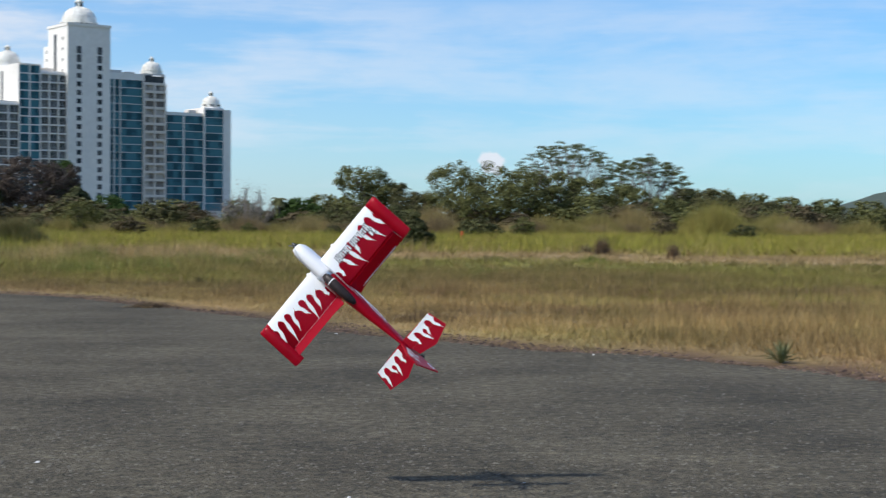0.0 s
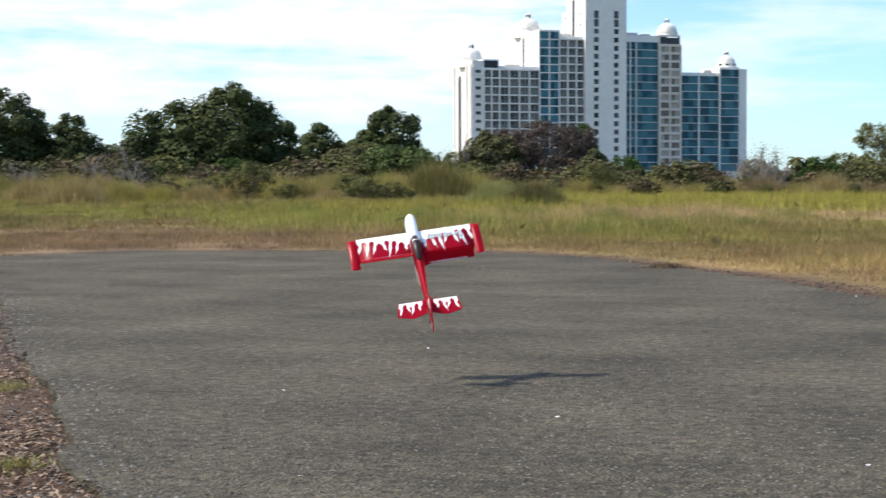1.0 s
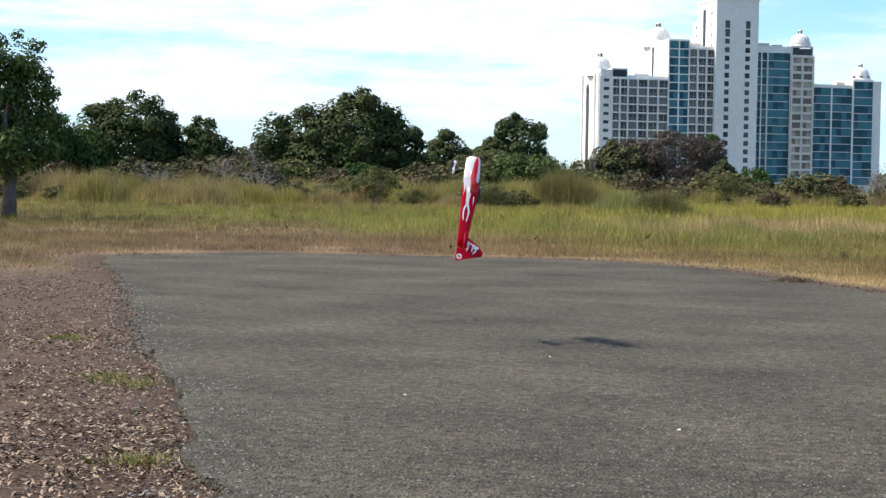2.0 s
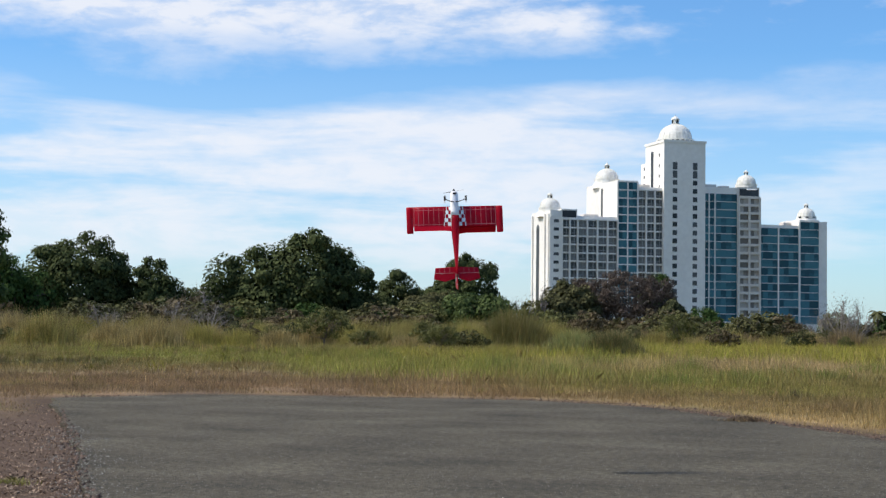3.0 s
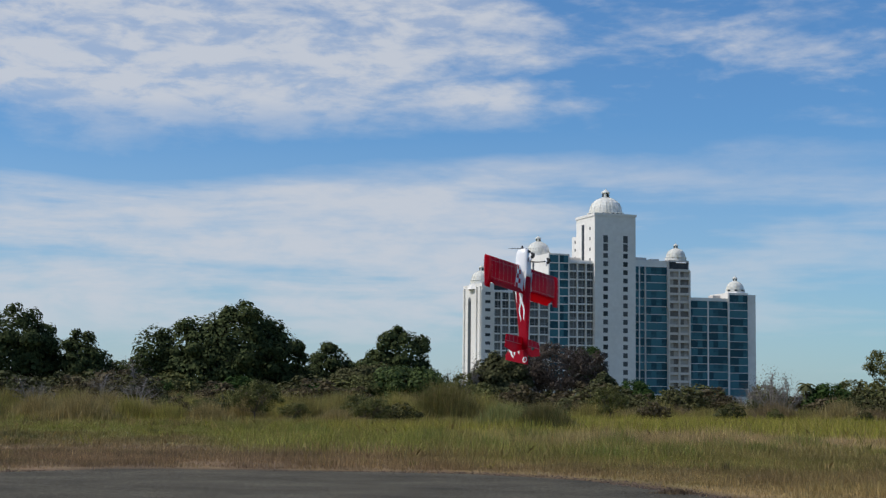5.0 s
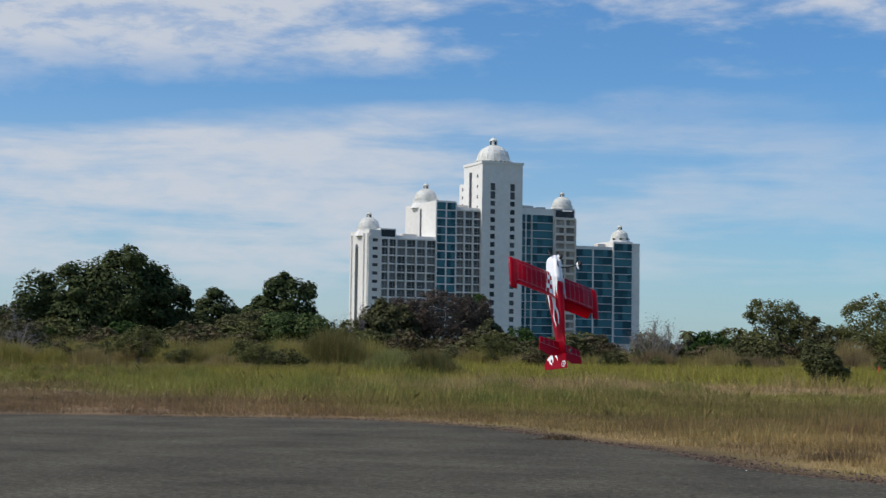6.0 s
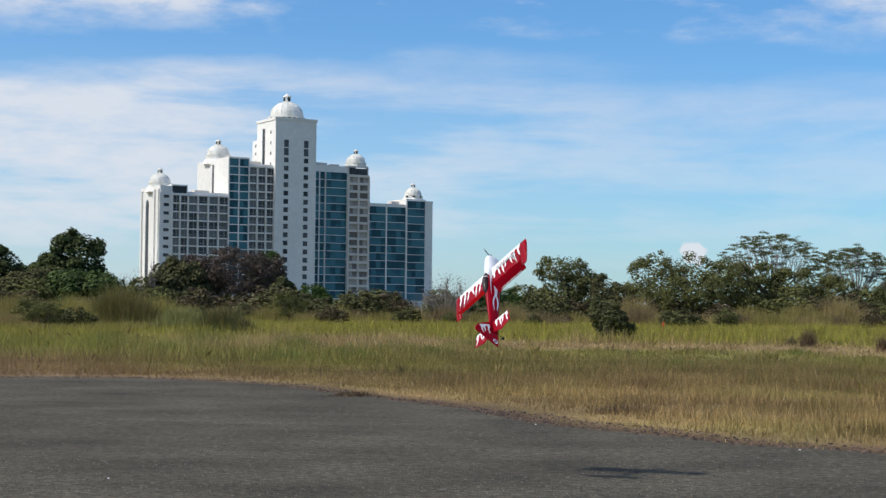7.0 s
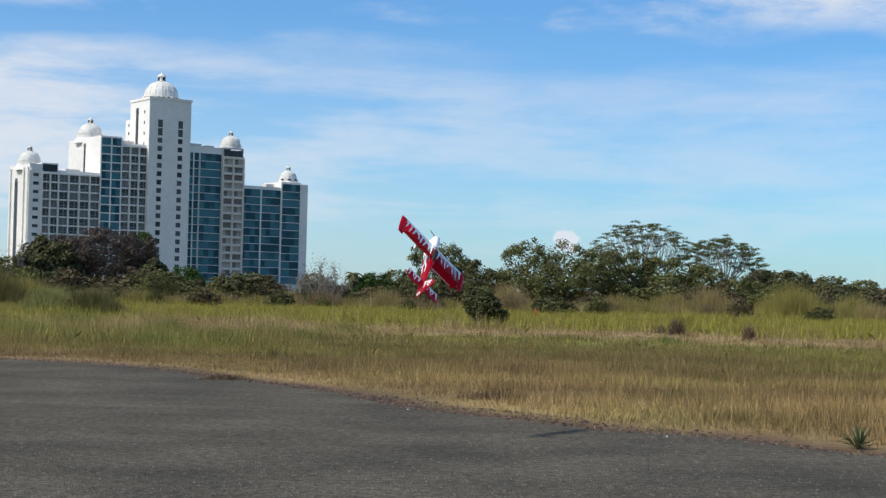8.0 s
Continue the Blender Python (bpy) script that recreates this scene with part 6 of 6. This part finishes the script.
PLANE_ROWS = [
    (0.0, -0.381, 8.967, 1.079, -85.9, -39.7, 163.0),
    (0.1, -0.774, 9.137, 1.031, -115.7, -35.5, 159.3),
    (0.2, -1.119, 9.320, 0.981, -139.3, -31.2, 157.4),
    (0.3, -1.457, 9.495, 0.925, -165.1, -30.2, 154.3),
    (0.4, -1.811, 9.667, 0.886, 175.9, -30.9, 150.2),
    (0.5, -2.180, 9.885, 0.854, 145.8, -36.1, 147.0),
    (0.6, -2.590, 10.154, 0.833, 110.4, -40.5, 142.8),
    (0.7, -3.003, 10.448, 0.805, 81.0, -39.1, 132.2),
    (0.8, -3.358, 10.757, 0.802, 54.1, -41.5, 125.2),
    (0.9, -3.622, 11.084, 0.835, 20.3, -43.6, 125.8),
    (1.0, -3.849, 11.427, 0.906, -11.2, -46.5, 122.5),
    (1.1, -4.078, 11.786, 0.979, -44.6, -55.5, 122.2),
    (1.2, -4.318, 12.154, 1.053, -84.0, -62.0, 127.8),
    (1.3, -4.545, 12.509, 1.118, -120.4, -67.1, 132.9),
    (1.4, -4.760, 12.854, 1.169, -151.1, -70.9, 135.3),
    (1.5, -4.962, 13.186, 1.210, -175.6, -73.7, 133.9),
    (1.6, -5.148, 13.504, 1.245, 166.1, -75.5, 128.0),
    (1.7, -5.315, 13.804, 1.276, 152.9, -76.3, 118.4),
    (1.8, -5.463, 14.085, 1.308, 141.7, -75.8, 107.5),
    (1.9, -5.587, 14.345, 1.343, 128.8, -74.1, 98.4),
    (2.0, -5.687, 14.582, 1.385, 112.1, -71.8, 92.7),
    (2.1, -5.759, 14.793, 1.438, 91.1, -69.1, 90.2),
    (2.2, -5.802, 14.976, 1.505, 65.6, -66.6, 90.4),
    (2.3, -5.813, 15.130, 1.588, 35.1, -64.3, 92.9),
    (2.4, -5.795, 15.257, 1.686, 1.2, -62.1, 97.0),
    (2.5, -5.766, 15.390, 1.815, -35.5, -67.4, 100.3),
    (2.6, -5.760, 15.510, 1.948, -66.5, -76.4, 99.7),
    (2.7, -5.744, 15.629, 2.077, -132.0, -79.7, 137.1),
    (2.8, -5.772, 15.720, 2.182, -153.7, -78.2, 134.4),
    (2.9, -5.790, 15.792, 2.351, -172.5, -78.1, 129.6),
    (3.0, -5.798, 15.835, 2.524, 168.2, -79.5, 125.5),
    (3.1, -5.785, 15.851, 2.670, 153.4, -80.1, 115.6),
    (3.2, -5.767, 15.837, 2.777, 144.6, -80.8, 102.7),
    (3.3, -5.732, 15.799, 2.858, 133.5, -83.3, 90.8),
    (3.4, -5.693, 15.737, 2.901, 134.4, -83.1, 64.7),
    (3.5, -5.644, 15.654, 2.913, 140.8, -81.8, 33.4),
    (3.6, -5.573, 15.556, 2.938, 136.9, -80.0, 11.6),
    (3.7, -5.469, 15.451, 2.961, 126.5, -78.1, -3.0),
    (3.8, -5.317, 15.340, 2.960, 95.3, -79.7, -3.6),
    (3.9, -5.131, 15.219, 2.941, 76.5, -83.6, -13.4),
    (4.0, -4.936, 15.087, 2.912, 162.4, -89.2, -129.1),
    (4.1, -4.750, 14.946, 2.886, -164.3, -83.2, 162.6),
    (4.2, -4.620, 14.788, 2.853, 174.0, -77.1, 143.6),
    (4.3, -4.497, 14.638, 2.817, 138.4, -72.5, 137.7),
    (4.4, -4.381, 14.494, 2.777, 98.7, -70.3, 135.0),
    (4.5, -4.272, 14.357, 2.733, 57.6, -70.0, 133.0),
    (4.6, -4.167, 14.227, 2.686, 16.2, -71.1, 131.0),
    (4.7, -4.065, 14.106, 2.635, -24.4, -73.1, 128.2),
    (4.8, -3.963, 13.993, 2.580, -63.2, -75.5, 123.7),
    (4.9, -3.861, 13.890, 2.522, -98.6, -77.7, 116.3),
    (5.0, -3.756, 13.796, 2.460, -129.7, -79.1, 105.1),
    (5.1, -3.647, 13.712, 2.396, -158.6, -78.9, 92.9),
    (5.2, -3.531, 13.639, 2.328, 169.9, -76.9, 84.8),
    (5.3, -3.407, 13.576, 2.257, 134.2, -72.9, 82.7),
    (5.4, -3.277, 13.525, 2.182, 97.3, -67.5, 83.3),
    (5.5, -3.166, 13.460, 2.143, 66.4, -71.0, 75.0),
    (5.6, -3.001, 13.410, 2.071, 29.5, -74.2, 71.6),
    (5.7, -2.833, 13.368, 2.002, -14.3, -73.5, 81.1),
    (5.8, -2.644, 13.346, 1.940, -63.7, -72.2, 98.3),
    (5.9, -2.475, 13.324, 1.907, -107.0, -66.5, 108.3),
    (6.0, -2.322, 13.303, 1.917, -145.9, -63.3, 110.0),
    (6.1, -2.199, 13.287, 1.913, 178.8, -58.0, 110.9),
    (6.2, -2.069, 13.296, 1.898, 152.5, -55.0, 108.4),
    (6.3, -1.955, 13.333, 1.886, 127.5, -51.8, 103.2),
    (6.4, -1.888, 13.398, 1.825, 101.3, -46.8, 97.9),
    (6.5, -1.848, 13.490, 1.769, 75.8, -42.2, 91.3),
    (6.6, -1.805, 13.609, 1.734, 57.0, -51.3, 83.7),
    (6.7, -1.708, 13.765, 1.677, 33.0, -49.4, 81.7),
    (6.8, -1.556, 13.963, 1.649, 7.7, -46.9, 84.2),
    (6.9, -1.372, 14.203, 1.642, -21.2, -46.4, 88.9),
    (7.0, -1.203, 14.475, 1.672, -52.9, -47.0, 96.0),
    (7.1, -1.089, 14.754, 1.713, -82.5, -47.8, 102.7),
    (7.2, -1.044, 15.013, 1.714, -111.4, -48.2, 105.0),
    (7.3, -1.037, 15.254, 1.714, -130.6, -47.7, 102.5),
    (7.4, -1.017, 15.486, 1.712, -147.7, -42.3, 101.3),
    (7.5, -0.971, 15.729, 1.732, -166.3, -37.7, 98.0),
    (7.6, -0.892, 16.000, 1.759, 172.5, -34.3, 94.7),
    (7.7, -0.847, 16.303, 1.782, 147.6, -31.9, 91.7),
    (7.8, -0.837, 16.631, 1.812, 117.5, -30.9, 88.3),
    (7.9, -0.806, 16.976, 1.842, 83.6, -31.3, 85.4),
    (8.0, -0.741, 17.329, 1.890, 52.5, -35.8, 82.5),
]


def motions():
    walk(plane, [(t, pose(x, y, z, rx, ry, rz)) for t, x, y, z, rx, ry, rz in PLANE_ROWS])
    walk(propeller, [(k / 10, pose(0.5, 0, 0, (80 * k) % 360, 0, 0)) for k in range(81)])


motions()
